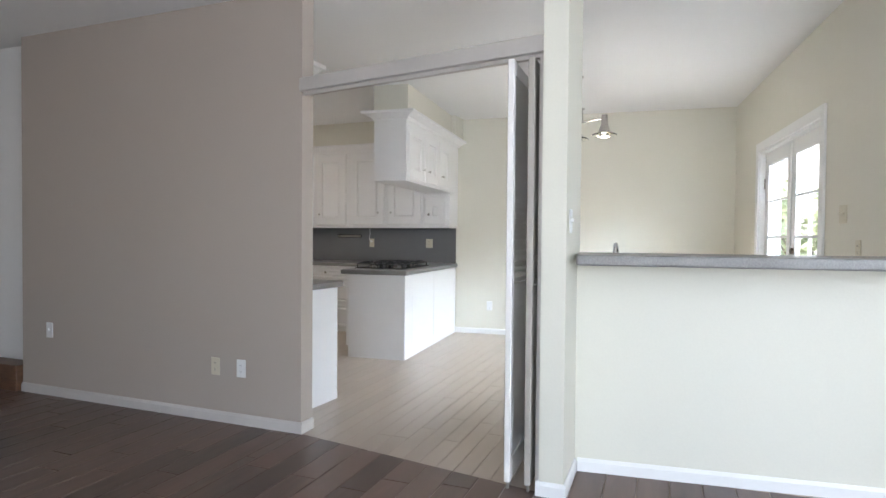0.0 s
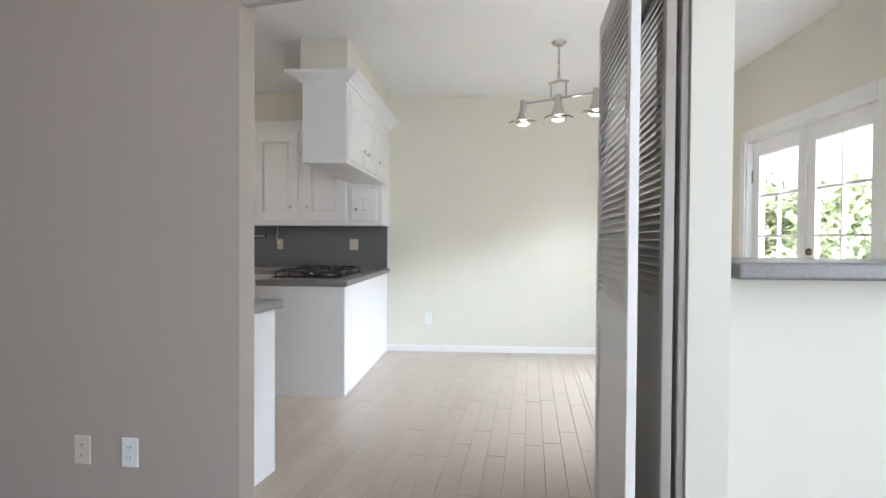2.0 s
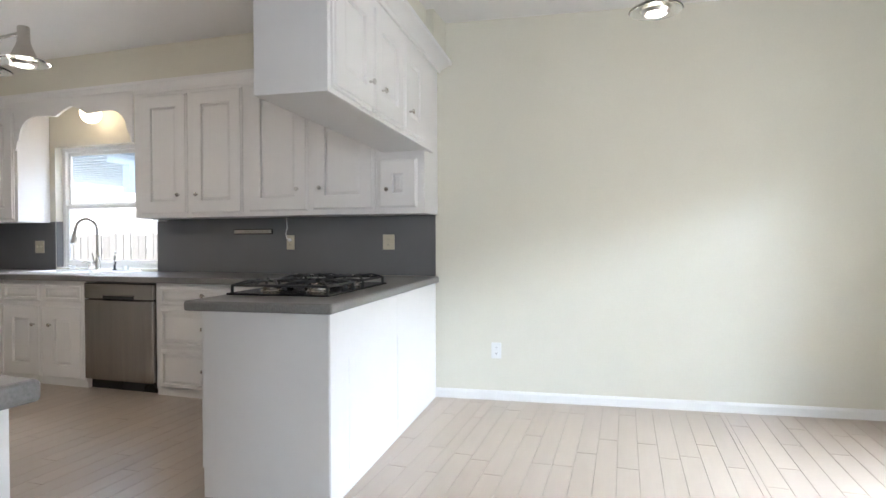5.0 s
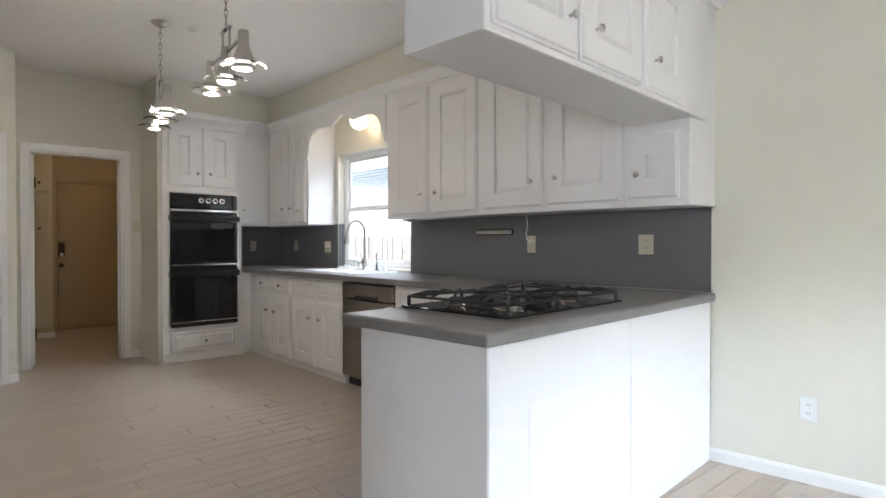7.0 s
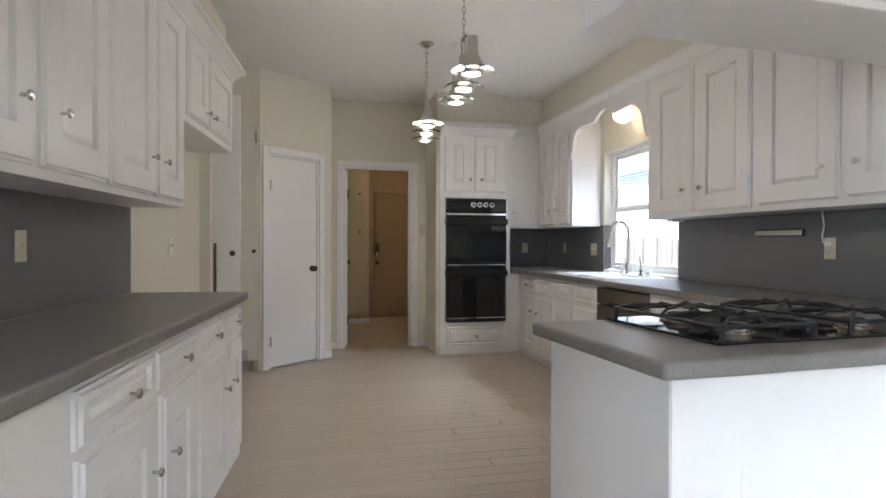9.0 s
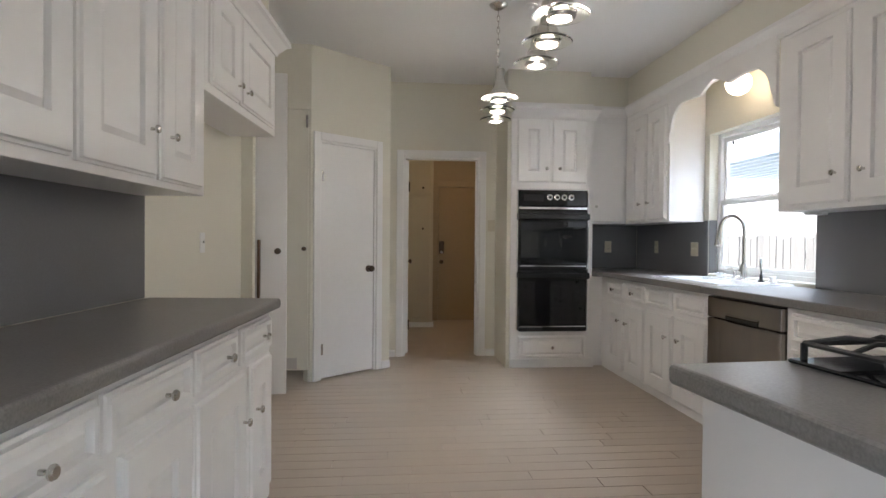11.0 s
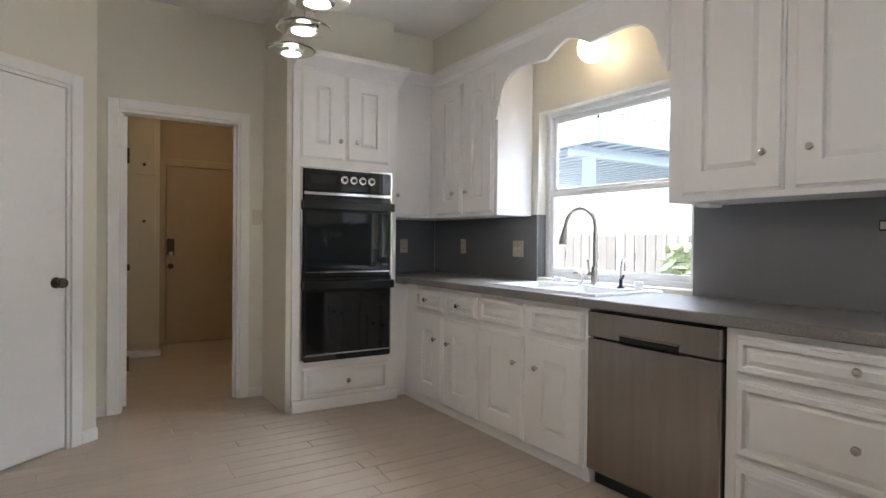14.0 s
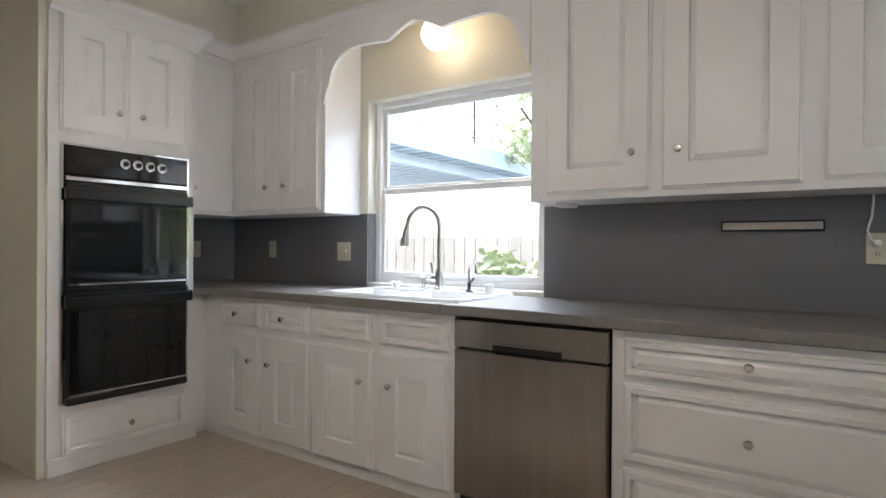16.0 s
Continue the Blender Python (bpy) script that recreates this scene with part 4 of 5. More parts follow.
part("lever", tube([(gx, 6.515, CT + 0.055), (gx + 0.025, 6.50, CT + 0.07), (gx + 0.04, 6.49, CT + 0.085)], 0.006, 8), BLACK, wf_, "black lever")
solid("air_gap", lathe([(0.022, 0), (0.024, 0.002), (0.024, 0.04), (0.021, 0.043), (0, 0.043)], Matrix.Translation((-4.83, 6.515, CT + 0.013)), 16), WPLASTIC, "white plastic air gap cap on the sink", "air gap", base=(-4.83, 6.515, CT + 0.013), smooth=True)

# ---- cooktop ----
ck = thing("gas_cooktop", (-2.28, 5.45, CT), "black gas cooktop with cast iron grates on the peninsula", "cooktop")
HOB = PEN @ Matrix.Translation((-2.29, 5.375, 0)) @ Matrix.Diagonal((0.98, 0.912, 1, 1)) @ Matrix.Translation((2.2975, -5.41, 0))
X0, X1, Y0, Y1 = -2.575, -2.02, 4.955, 5.865
part("glass_plate", slab(X0, X1, Y0, Y1, CT + 0.001, CT + 0.010, 0.004, HOB), GLASSB, ck, "glossy black plate")
for x in (-2.43, -2.165):
    for y in (5.16, 5.66):
        t = HOB @ Matrix.Translation((x, y, CT + 0.010))
        b = part("burner", lathe([(0.062, 0), (0.060, 0.006), (0.047, 0.008), (0.045, 0.020), (0.0, 0.020)], t, 22), STEEL, ck, "steel burner ring", True)
        part("burner_cap", lathe([(0.034, 0.020), (0.037, 0.024), (0.033, 0.030), (0.0, 0.031)], t, 20), IRON, b, "black burner cap", True)
for y0, y1 in ((4.985, 5.335), (5.485, 5.835)):
    bm = bmesh.new()
    gx0, gx1, z = -2.555, -2.04, CT + 0.058
    for p, q in (((gx0, y0), (gx1, y0)), ((gx1, y0), (gx1, y1)), ((gx1, y1), (gx0, y1)), ((gx0, y1), (gx0, y0))):
        tube([(p[0], p[1], z - 0.012), (q[0], q[1], z - 0.012)], 0.0065, 6, bm, HOB)
    ym, xm = (y0 + y1) / 2, (gx0 + gx1) / 2
    box(bm, xm - 0.006, xm + 0.006, y0, y1, z - 0.018, z - 0.004, 0, HOB)
    for xb in (-2.43, -2.165):
        for k in range(8):
            a = k * math.pi / 4
            ex, ey = xb + 0.125 * math.cos(a) / max(abs(math.cos(a)), abs(math.sin(a))), ym + 0.175 * math.sin(a) / max(abs(math.cos(a)), abs(math.sin(a)))
            ix, iy = xb + 0.035 * math.cos(a), ym + 0.035 * math.sin(a)
            jx, jy = ix * 0.45 + ex * 0.55, iy * 0.45 + ey * 0.55
            tube([(ex, ey, z - 0.012), (jx, jy, z + 0.006), (ix, iy, z + 0.002)], 0.0055, 6, bm, HOB)
    for x in (gx0, gx1):
        for y in (y0, y1):
            tube([(x, y, CT + 0.010), (x, y, z - 0.012)], 0.0075, 6, bm, HOB)
    part("grate", bm, IRON, ck, "black cast iron grate")
for i in range(4):
    t = HOB @ Matrix.Translation((-2.12 - 0.11 * i, 5.41, CT + 0.010))
    part("dial", lathe([(0.020, 0), (0.019, 0.018), (0.017, 0.022), (0, 0.022)], t, 16), BLACK, ck, "black control dial", True)

# ---- plates on walls ----
def outlet(m, u, z, material, kind="outlet", w=0.072, h=0.115, label=""):
    e = thing("wall_outlet" if kind == "outlet" else "light_switch", m @ Vector((u, 0, z - h / 2)), label or "duplex wall outlet with cover plate", kind)
    part("cover_plate", slab(u - w / 2, u + w / 2, 0.001, 0.007, z - h / 2, z + h / 2, 0.003, m), material, e)
    n = 2 if w > 0.10 else 1
    for i in range(n):
        uu = u + (i - (n - 1) / 2) * 0.046
        if kind == "outlet":
            for dz in (-0.021, 0.021):
                s = part("socket", slab(uu - 0.014, uu + 0.014, 0.007, 0.009, z + dz - 0.013, z + dz + 0.013, 0.001, m), material, e)
                for du in (-0.005, 0.005):
                    part("slot", slab(uu + du - 0.001, uu + du + 0.001, 0.009, 0.0095, z + dz - 0.004, z + dz + 0.006, 0, m), DARKHOLE, s)
        else:
            part("toggle", slab(uu - 0.004, uu + 0.004, 0.007, 0.018, z - 0.004, z + 0.012, 0.001, m), material, e)
    return e


SP = south(0, NY - 0.008)
outlet(SP, -3.238, 1.135, ALMOND, label="almond duplex outlet with a cord plugged in on the backsplash")
outlet(SP, -2.393, 1.136, ALMOND, w=0.095, label="almond double outlet plate on the backsplash")
outlet(SP, -5.93, 1.10, ALMOND, "switch", w=0.115, label="almond double switch plate beside the window")
outlet(SP, -6.615, 1.11, ALMOND, label="almond duplex outlet on the corner backsplash")
outlet(east(WX + 0.008, 0), 6.29, 1.106, ALMOND, label="almond duplex outlet beside the oven")
outlet(DIN @ south(0, NY), -1.575, 0.356, WPLASTIC, label="white duplex outlet low on the dining wall")
outlet(south(0, LY0), -2.25, 0.36, ALMOND, label="almond outlet low on the living room wall")
outlet(south(0, LY0), -2.043, 0.362, WPLASTIC, label="white cable plate low on the living room wall")
outlet(south(0, LY0), -3.832, 0.493, WPLASTIC, "switch", w=0.07, label="white blank plate on the living room wall")
outlet(east(WX, 0), 5.08, 1.31, ALMOND, "switch", label="almond light switch beside the hall doorway")
outlet(SEC @ north(0, KB + 0.008), -2.917, 1.14, ALMOND, "switch", label="almond switch plate on the second backsplash")
outlet(SEC @ north(0, KB), -4.612, 1.131, WPLASTIC, "switch", w=0.07, label="white switch on the refrigerator wall")
outlet(DIN @ west(EX, 0), 3.527, 1.381, ALMOND, "switch", w=0.115, label="almond double switch beside the french doors")
outlet(east(0.06, 0), 2.42, 1.30, WPLASTIC, "switch", label="white switch on the post")
outlet(DIN @ west(EX, 0), 3.298, 1.165, ALMOND, label="almond outlet above the bar")

kr = thing("knife_rack", (-3.58, NY - 0.02, 1.21), "magnetic knife strip on the backsplash", "knife rack")
part("rail", slab(-3.76, -3.40, NY - 0.026, NY - 0.0085, 1.203, 1.245, 0.003), BLACK, kr)
part("bar", slab(-3.755, -3.405, NY - 0.031, NY - 0.026, 1.208, 1.238, 0.002), NICKEL, kr, "brushed metal bar")
cp_ = [(x + 0.015, NY - y, z - 0.006) for x, y, z in ((-3.27, 0.05, 1.345), (-3.268, 0.045, 1.32), (-3.272, 0.03, 1.26), (-3.285, 0.03, 1.21), (-3.275, 0.034, 1.175), (-3.253, 0.03, 1.162))]
bm = tube(cp_, 0.004, 8)
lathe([(0.014, 0), (0.013, 0.02), (0.005, 0.028)], SP @ Matrix.Translation((-3.238, 0.008, 1.155)) @ Matrix.Rotation(radians(-90), 4, "X"), 10, bm)
solid("power_cord", bm, WPLASTIC, "white power cord plugged in below the wall cabinet", "cord", base=(-3.26, NY - 0.03, 1.16), smooth=True)
solid("under_cabinet_light", slab(-4.42, -4.35, 6.40, 6.50, 1.316, 1.334, 0.004), WHITE, "small white block under the wall cabinet", "cabinet light", base=(-4.38, 6.45, 1.316))

# ---- lamps ----
def chandelier(x, y, turn, zb=2.255, name="chandelier"):
    e = thing(name, (x, y, H), "brushed nickel chandelier with three lit glass shades on a chain", "chandelier", "three-light chandeliers")
    T = Matrix.Translation((x, y, 0)) @ Matrix.Rotation(radians(turn), 4, "Z")
    part("canopy", lathe([(0.0, H - 0.035), (0.02, H - 0.034), (0.055, H - 0.012), (0.062, H - 0.001)], T, 22), NICKEL, e, "", True)
    n = 9
    for i in range(n):
        z = H - 0.035 - (H - 0.035 - (zb + 0.10)) * (i + 0.5) / n
        pts = [(0.009 * math.cos(a), 0, 0.025 * math.sin(a)) for a in [2 * math.pi * k / 10 for k in range(11)]]
        part("chain_link", tube(pts, 0.003, 5, m=T @ Matrix.Translation((0, 0, z)) @ Matrix.Rotation(radians(90 * (i % 2)), 4, "Z")), NICKEL, e)
    # arched yoke on two posts, with a ring for the chain
    bow = [(u, zb + 0.062 - 1.9 * u * u) for u in (-0.085, -0.06, -0.03, 0.0, 0.03, 0.06, 0.085)]
    bm = bmesh.new()
    for (u0, z0), (u1, z1) in zip(bow, bow[1:]):
        q = [bm.verts.new(T @ Vector(c)) for c in ((u0, -0.009, z0), (u1, -0.009, z1), (u1, 0.009, z1), (u0, 0.009, z0), (u0, -0.009, z0 + 0.014), (u1, -0.009, z1 + 0.014), (u1, 0.009, z1 + 0.014), (u0, 0.009, z0 + 0.014))]
        for f in ((0, 1, 2, 3), (4, 5, 6, 7), (0, 1, 5, 4), (3, 2, 6, 7), (0, 3, 7, 4), (1, 2, 6, 5)):
            bm.faces.new([q[k] for k in f])
    for u in (-0.064, 0.064):
        box(bm, u - 0.006, u + 0.006, -0.005, 0.005, zb - 0.06, zb + 0.057, 0, T)
    tube([(0.014 * math.cos(a), 0, zb + 0.088 + 0.014 * math.sin(a)) for a in [2 * math.pi * k / 10 for k in range(11)]], 0.0035, 6, bm, T)
    part("bracket", bm, NICKEL, e)
    part("arm", slab(-0.32, 0.32, -0.007, 0.007, zb - 0.072, zb - 0.056, 0.003, T), NICKEL, e)
    for u in (-0.31, 0, 0.31):
        S = T @ Matrix.Translation((u, 0, zb - 0.225))
        sh = part("socket", lathe([(0.024, 0.19), (0.027, 0.186), (0.028, 0.115), (0.034, 0.095), (0.052, 0.05), (0.062, 0.034), (0.066, 0.026), (0.058, 0.026), (0.02, 0.08), (0, 0.08)], S, 22), NICKEL, e, "", True)
        part("glass_shade", lathe([(0.058, 0.030), (0.105, 0.018), (0.113, 0.010), (0.108, 0.006), (0.058, 0.024)], S, 26), SHADEG, sh, "pale glass rim", True)
        part("lower_ring", lathe([(0.052, 0.014), (0.060, 0.006), (0.056, -0.004), (0.048, -0.006), (0.046, 0.004)], S, 22), NICKEL, sh, "", True)
        part("bulb", lathe([(0.0, -0.014), (0.022, -0.012), (0.038, -0.002), (0.042, 0.010), (0.02, 0.022), (0, 0.022)], S, 20), BULB, sh, "lit bulb", True)
    return e


chandelier(-3.876, 4.745, -5.8, 2.26)
chandelier(-5.13, 4.762, -8.4, 2.24)
chandelier(-0.302, 5.10, -30, 2.355)
gl = thing("globe_light", (-5.113, 6.44, 2.42), "lit warm globe light above the sink", "ceiling light")
part("base", lathe([(0.055, 2.419), (0.055, 2.36), (0.035, 2.335)], Matrix.Translation((-5.113, 6.44, 0)), 18), WPLASTIC, gl, "", True)
part("globe", lathe([(0.0, 2.172)] + [(0.085 * math.sin(a), 2.257 - 0.085 * math.cos(a)) for a in [math.pi * k / 12 for k in range(1, 11)]] + [(0.03, 2.338)], Matrix.Translation((-5.113, 6.44, 0)), 20), GLOBE, gl, "glowing glass globe", True)
solid("ceiling_sprinkler", lathe([(0.0, H - 0.03), (0.012, H - 0.028), (0.012, H - 0.012), (0.035, H - 0.006), (0.038, H - 0.001)], Matrix.Translation((-5.11, 4.98, 0)), 18), WPLASTIC, "small white round ceiling sensor", "ceiling sensor", base=(-5.11, 4.98, H), smooth=True)
cv = thing("ceiling_vent", (-0.78, 4.03, H), "white rectangular ceiling air vent", "vent")
part("frame", slab(-0.98, -0.58, 3.94, 4.12, H - 0.012, H - 0.001, 0.003), TRIM, cv)
for i in range(6):
    part("slat", slab(-0.96, -0.60, 3.962 + 0.025 * i, 3.970 + 0.025 * i, H - 0.017, H - 0.012), TRIM, cv)
part("damper_lever", slab(-0.76, -0.68, 4.045, 4.06, H - 0.024, H - 0.017), DARKHOLE, cv, "dark damper lever")
lf = thing("ceiling_light", (-8.1, 5.45, H), "small warm ceiling light in the laundry hall", "ceiling light")
part("base", lathe([(0.06, H - 0.02), (0.07, H - 0.001)], Matrix.Translation((-8.1, 5.45, 0)), 16), WPLASTIC, lf, "", True)

# bar sink cabinet behind the half wall
bb = thing("bar_cabinet", (0.6, 2.9, 0), "white painted bar sink cabinet behind the half wall", "cabinet")
part("body", slab(0.08, 1.45, 2.804, 3.36, 0, CU - 0.002, 0, HALF), WHITE, bb)
solid("bar_sink_counter", slab(0.08, 1.45, 2.804, 3.39, CU, CT, 0.01, HALF, 2), COUNTER, "grey laminate bar sink counter", "counter", base=(0.6, 2.9, CU))
bfx = thing("bar_faucet", (0.225, 2.98, CT), "chrome gooseneck bar faucet", "faucet")
pts = [(0.225, 2.98, CT + 0.01), (0.225, 2.98, CT + 0.22)] + [(0.225, 3.04 - 0.06 * math.cos(a), CT + 0.24 + 0.06 * math.sin(a)) for a in [math.pi * k / 9 for k in range(0, 10)]]
part("spout", tube(pts, 0.012, 12), CHROME, bfx, "", True)
part("base", lathe([(0.028, CT), (0.026, CT + 0.01), (0.016, CT + 0.03), (0.014, CT + 0.06)], Matrix.Translation((0.225, 2.98, 0)), 16), CHROME, bfx, "", True)

# living room hearth step at the wall's far end
hs = thing("wood_step", (-4.4, 2.3, 0), "dark brown wooden step at the end of the wall", "step")
part("riser", slab(-4.98, -4.16, 2.56, 2.73, 0, 0.20, 0.004), WOODBROWN, hs)
wall("wall_living_niche", [(-5.0, -4.145, 2.735, 2.83, 0, H)], TRIM, "pale wall beyond the end of the living room wall")

# ---- outside ----
structure("ground", slab(-400, 400, -400, 400, -0.4, -0.12), PALE_GROUND, "plain ground around the house, coloured pale to bounce light upward", "ground")
structure("pavement", slab(1.49, 7.0, 1.0, 8.6, -0.115, -0.05), PATIO, "grey concrete patio outside the french doors", "pavement")
fn = thing("fence", (-4, 9.6, -0.12), "weathered grey wooden fence behind the kitchen window", "fence")
me = None
for i in range(70):
    x = -11.5 + i * 0.145
    if me is None:
        bm = bmesh.new()
        box(bm, -0.068, 0.068, -0.01, 0.01, 0, 1.39, 0.004)
        shaded(bm, False)
        me = bpy.data.meshes.new("board")
        bm.to_mesh(me)
        bm.free()
        me.materials.append(FENCEW)
    b = new("board", me)
    b.parent = fn
    b.location = (x + 4, random.uniform(-0.008, 0.008), random.uniform(-0.05, 0.02))
part("rail", slab(-11.6, -1.3, 9.62, 9.66, 0.1, 0.19), FENCEW, fn)
part("rail", slab(-11.6, -1.3, 9.62, 9.66, 0.95, 1.04), FENCEW, fn)

solid("garden_wall", slab(-12.5, -1.5, 10.1, 10.25, -0.12, 1.95, 0.01), STUCCO, "white garden wall behind the wooden fence", "wall", base=(-7, 10.2, -0.12))
nb = thing("neighbour_house", (-9, 17, -0.12), "white stucco neighbour house with a blue-grey balcony and pergola", "house")
part("wall", slab(-22, -4.6, 16.5, 24, -0.12, 7.2), STUCCO, nb)
part("roof", slab(-22.4, -4.2, 16.1, 24.4, 7.2, 7.5, 0.05), BLUEGREY, nb)
part("balcony_slab", slab(-15.5, -9.08, 10.8, 16.49, 3.0, 3.08, 0.01), BLUEGREY, nb, "blue-grey balcony floor")
part("fascia_board", slab(-15.5, -9.06, 10.76, 10.798, 2.74, 3.09, 0.005), BLUEGREY, nb)
part("fascia_board", slab(-9.078, -9.04, 10.80, 16.49, 2.74, 3.09, 0.005), BLUEGREY, nb)
for i in range(17):
    part("joist", slab(-15.4, -9.08, 10.95 + i * 0.32, 11.07 + i * 0.32, 2.80, 3.0), BLUEGREY, nb)
part("beam", slab(-9.9, -9.75, 10.95, 16.4, 2.62, 2.80), BLUEGREY, nb)
for x, y in ((-9.9, 11.3), (-15.2, 11.3), (-9.9, 15.9)):
    part("post", slab(x, x + 0.16, y, y + 0.16, -0.12, 2.62), BLUEGREY, nb)
for x, y in ((-9.15, 10.86), (-12.2, 10.86), (-15.4, 10.86), (-9.15, 13.4), (-9.15, 16.2)):
    part("rail_post", tube([(x, y, 3.08), (x, y, 4.05)], 0.02, 6), DARKHOLE, nb)
for z in (3.24, 3.65, 4.03):
    part("railing", tube([(-15.4, 10.86, z), (-9.15, 10.86, z), (-9.15, 16.4, z)], 0.010, 6), DARKHOLE, nb)
for x in (-15, -11.5, -8.2):
    w = part("window", slab(x, x + 1.1, 16.44, 16.495, 3.3, 4.8), BLUEGREY, nb)
    part("pane", slab(x + 0.08, x + 1.02, 16.42, 16.44, 3.4, 4.7), WPLASTIC, w)


def leafy(name, base, trunk_h, crown, n, size, seed, label, limbs=5):
    rng = random.Random(seed)
    e = thing(name, base, label, "tree" if trunk_h > 0.5 else "plant")
    bx, by, bz = base
    bm = tube([(bx, by, bz), (bx + 0.05, by, bz + trunk_h * 0.5), (bx, by + 0.05, bz + trunk_h)], 0.02 + 0.03 * trunk_h, 8)
    for k in range(limbs):
        a = 2 * math.pi * k / limbs
        tube([(bx, by, bz + trunk_h * 0.8), (bx + crown[0] * 0.4 * math.cos(a), by + crown[0] * 0.4 * math.sin(a), bz + trunk_h + crown[1] * 0.4),
              (bx + crown[0] * 0.8 * math.cos(a), by + crown[0] * 0.8 * math.sin(a), bz + trunk_h + crown[1] * 0.7)], 0.008 + 0.008 * trunk_h, 6, bm)
    part("trunk", bm, BARK, e)
    vs, fs = [], []
    blobs = [(Vector((rng.uniform(-1, 1) * crown[0] * 0.7, rng.uniform(-1, 1) * crown[0] * 0.7, rng.uniform(0.1, 1) * crown[1])), rng.uniform(0.25, 0.5) * crown[0]) for _ in range(9)]
    for _ in range(n):
        c, r = rng.choice(blobs)
        d = Vector((rng.gauss(0, 1), rng.gauss(0, 1), rng.gauss(0, 1))).normalized() * r * rng.random() ** 0.4
        p = Vector((bx, by, bz + trunk_h)) + c + d
        q = Euler((rng.uniform(-1, 1), rng.uniform(-1, 1), rng.uniform(0, 6.3))).to_matrix()
        s = size * rng.uniform(0.6, 1.3)
        k = len(vs)
        for v in ((-s, 0, 0), (0, -s * 0.45, 0.1 * s), (s, 0, 0), (0, s * 0.45, 0.1 * s)):
            vs.append(p + q @ Vector(v))
        fs.append((k, k + 1, k + 2, k + 3))
    cm = bpy.data.meshes.new("crown")
    cm.from_pydata([v - Vector(base) for v in vs], [], fs)
    cm.materials.append(LEAF)
    c = new("crown", cm)
    c.parent = e
    return e


leafy("garden_plant", (-5.55, 8.3, -0.12), 0.40, (0.42, 0.75), 520, 0.075, 3, "leafy green garden shrub in front of the fence")
leafy("garden_plant", (-5.25, 8.6, -0.12), 0.35, (0.32, 0.6), 260, 0.07, 4, "leafy green garden shrub in front of the fence")
leafy("tree", (-8.0, 15.0, -0.12), 2.7, (1.1, 2.0), 1800, 0.12, 5, "green garden tree beyond the fence")
leafy("tree", (2.7, 10.6, -0.12), 0.7, (1.3, 1.6), 3600, 0.10, 6, "green leafy tree outside the french doors")
leafy("tree", (4.2, 9.8, -0.12), 0.7, (1.3, 1.7), 3600, 0.11, 7, "green leafy tree outside the french doors")
leafy("tree", (6.0, 9.0, -0.12), 0.8, (1.5, 1.9), 3000, 0.12, 8, "green leafy tree outside the french doors")
sh = thing("neighbour_house", (8, 20, -0.12), "pale neighbour house beyond the garden", "house")
part("wall", slab(0, 16, 17, 24, -0.12, 5.0), STUCCO, sh)
part("roof", slab(-0.4, 16.4, 16.6, 24.4, 5.0, 5.3, 0.05), BLUEGREY, sh)

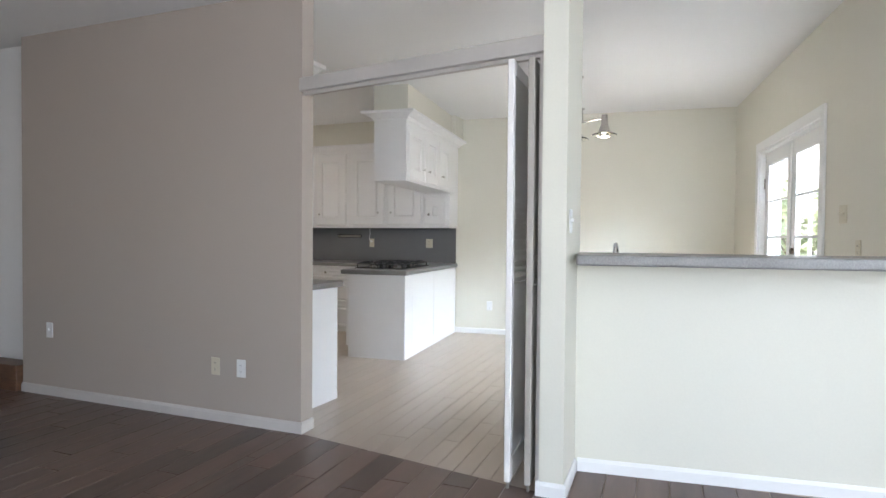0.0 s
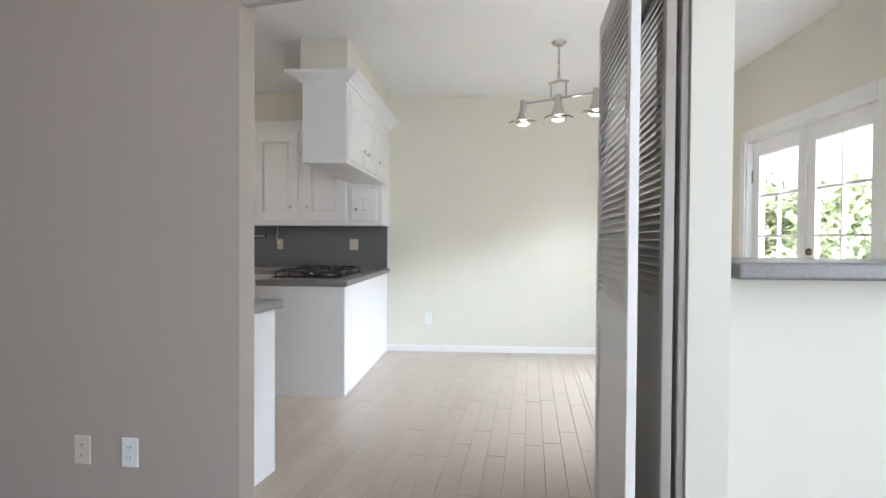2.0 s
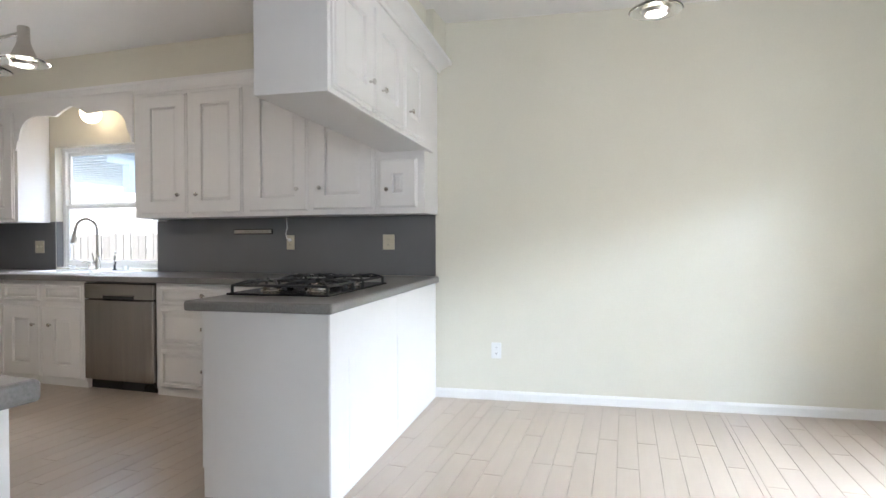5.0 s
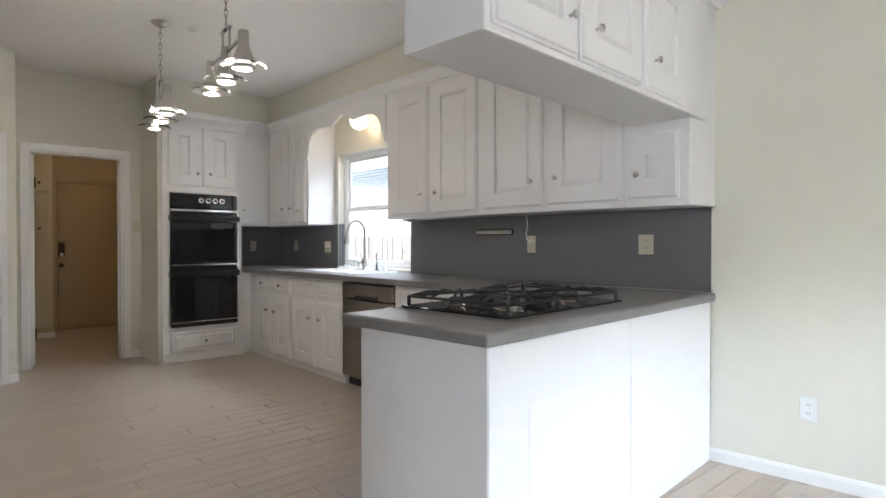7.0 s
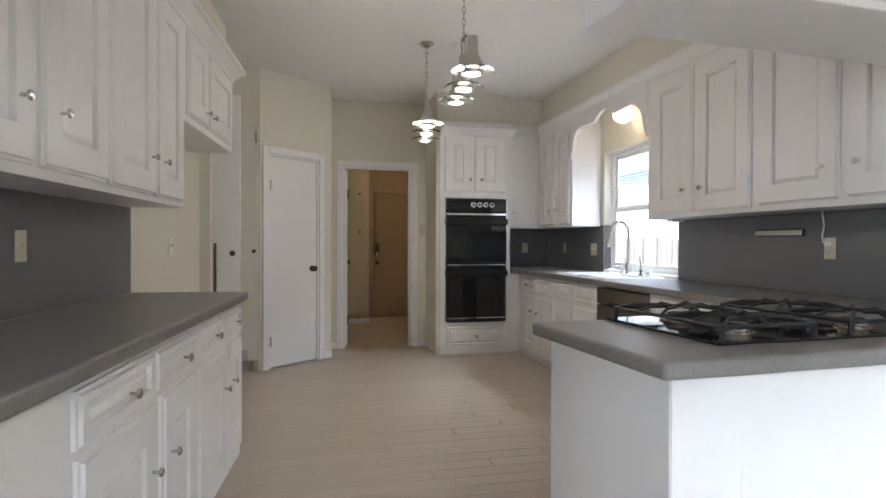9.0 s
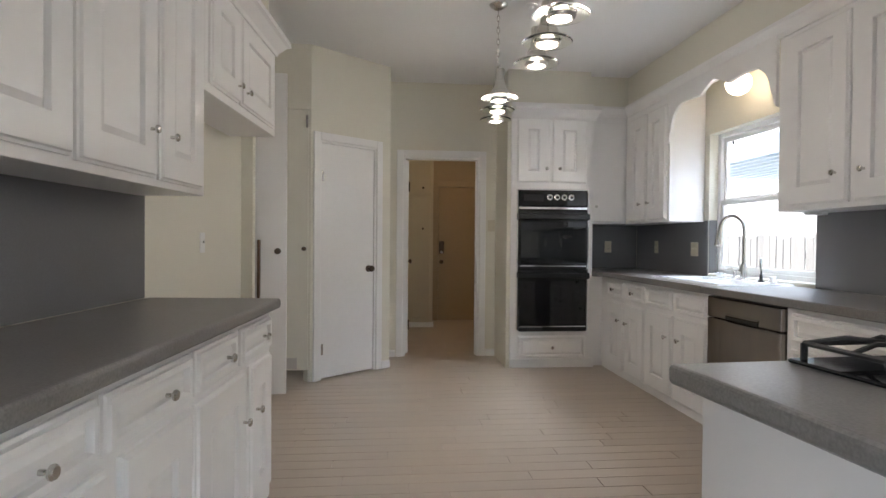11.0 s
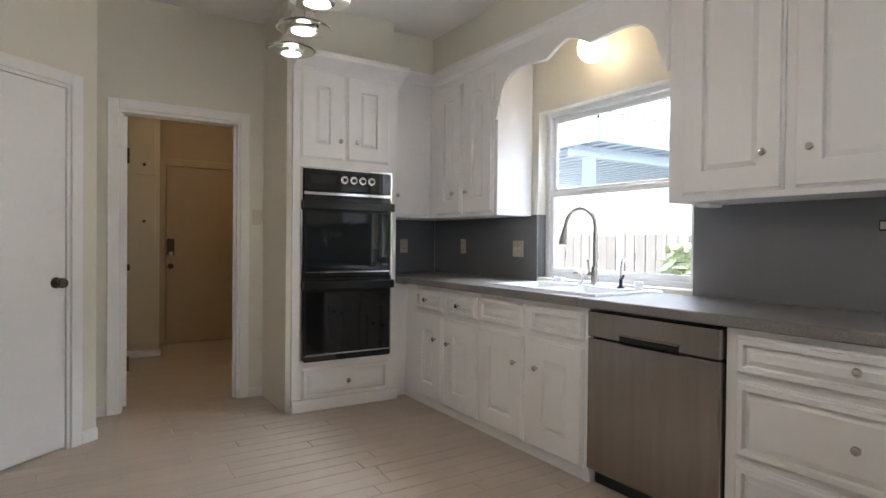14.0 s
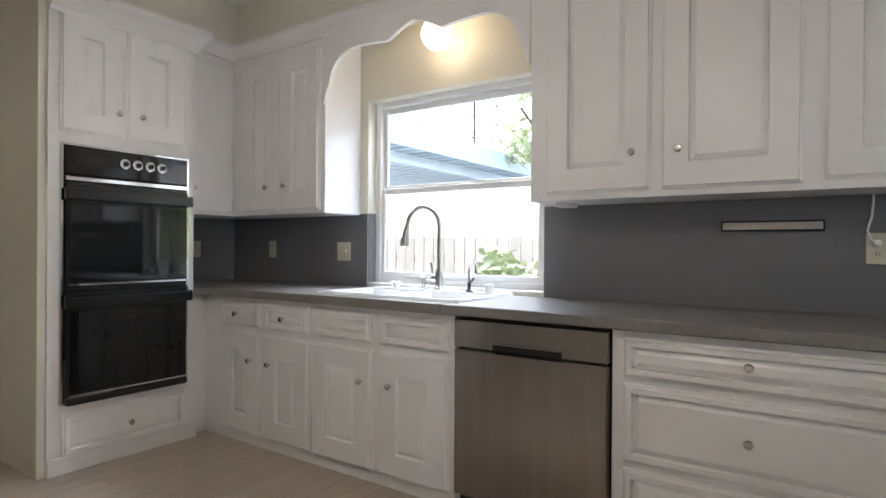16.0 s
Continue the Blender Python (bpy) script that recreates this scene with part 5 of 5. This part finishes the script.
# ---- floor planks ----
def planks(floor_ob, material, x0, x1, y0, y1, wdt, length, near, seed, cut=None):
    """Planks along y in staggered rows; those in the near stretch are parts, the others one joined part."""
    rng = random.Random(seed)
    bm = bmesh.new()
    gap = 0.0026 if material == DARKP else 0.0010
    rings_face(bm, [(-0.5, 0.5, -0.5, 0.5, 0), (-0.5, 0.5, -0.5, 0.5, 0.7), (-0.5 + 0.008, 0.5 - 0.008, -0.499, 0.499, 1)], Matrix(((1, 0, 0, 0), (0, 0, 1, 0), (0, 1, 0, 0), (0, 0, 0, 1))))
    shaded(bm, False)
    me = bpy.data.meshes.new("plank")
    bm.to_mesh(me)
    bm.free()
    me.materials.append(material)
    vs, fs = [], []
    rows = int((x1 - x0) / wdt) + 1
    for i in range(rows):
        a, b = x0 + i * wdt, min(x0 + (i + 1) * wdt, x1)
        if b - a < 0.01:
            continue
        y = y0 - rng.random() * length
        while y < y1:
            c, d = max(y, y0), min(y + length, y1)
            y += length
            if d - c < 0.02:
                continue
            cx, cy, sx, sy = (a + b) / 2, (c + d) / 2, b - a - 2 * gap, d - c - 2 * gap
            z = -0.006 + rng.uniform(0, 0.0006)
            if cut and cut[0] < cx < cut[1] and c < 2.63 and d > 2.28:
                p0, nn = cut[2], cut[3]
                one = bmesh.new()
                one.from_mesh(me)
                bmesh.ops.transform(one, matrix=Matrix.Translation((cx, cy, z)) @ Matrix.Diagonal((sx, sy, 0.006, 1)), verts=one.verts)
                bmesh.ops.bisect_plane(one, geom=one.verts[:] + one.edges[:] + one.faces[:], plane_co=p0, plane_no=nn, clear_outer=True)
                if one.faces:
                    mm = bpy.data.meshes.new("plank")
                    one.to_mesh(mm)
                    mm.materials.append(material)
                    o = new("plank", mm)
                    o.parent = floor_ob
                one.free()
            elif near(cx, cy):
                o = new("plank", me)
                o.parent = floor_ob
                o.location, o.scale = (cx, cy, z), (sx, sy, 0.006)
            else:
                k = len(vs)
                for v in me.vertices:
                    vs.append((cx + v.co.x * sx, cy + v.co.y * sy, z + v.co.z * 0.006))
                fs += [tuple(k + j for j in p.vertices) for p in me.polygons]
    if vs:
        m2 = bpy.data.meshes.new("far_planks")
        m2.from_pydata(vs, [], fs)
        m2.materials.append(material)
        o = new("far_planks", m2)
        o.parent = floor_ob
        tagged(o, kind="stuff")


EDGE, ACROSS = Vector((-1.59, 2.598, 0)), Vector((0.168, 1, 0)).normalized()
fl, ll = bpy.data.objects["floor"], bpy.data.objects["floor_living"]
near_k = lambda x, y: -4.6 < x < 0.0
near_l = lambda x, y: y > -0.2 and x < 1.6
planks(fl, PLANK, -1.575, -0.075, 2.28, 6.80, 0.105, 0.92, near_k, 11, (-2, 0, EDGE, -ACROSS))
planks(fl, PLANK, -7.0, -1.575, 2.72, NY, 0.105, 0.92, near_k, 14)
planks(fl, PLANK, -0.075, 1.44, 2.77, 6.92, 0.105, 0.92, near_k, 15)
planks(fl, PLANK, -9.7, -7.0, 2.5, 6.1, 0.105, 0.92, lambda x, y: False, 12)
planks(ll, DARKP, -1.575, -0.075, -3.2, 2.63, 0.15, 0.92, near_l, 13, (-2, 0, EDGE, ACROSS))
planks(ll, DARKP, -4.95, -1.575, -3.2, 2.60, 0.15, 0.92, near_l, 16)
planks(ll, DARKP, -0.075, 3.0, -3.2, 2.77, 0.15, 0.92, near_l, 17)
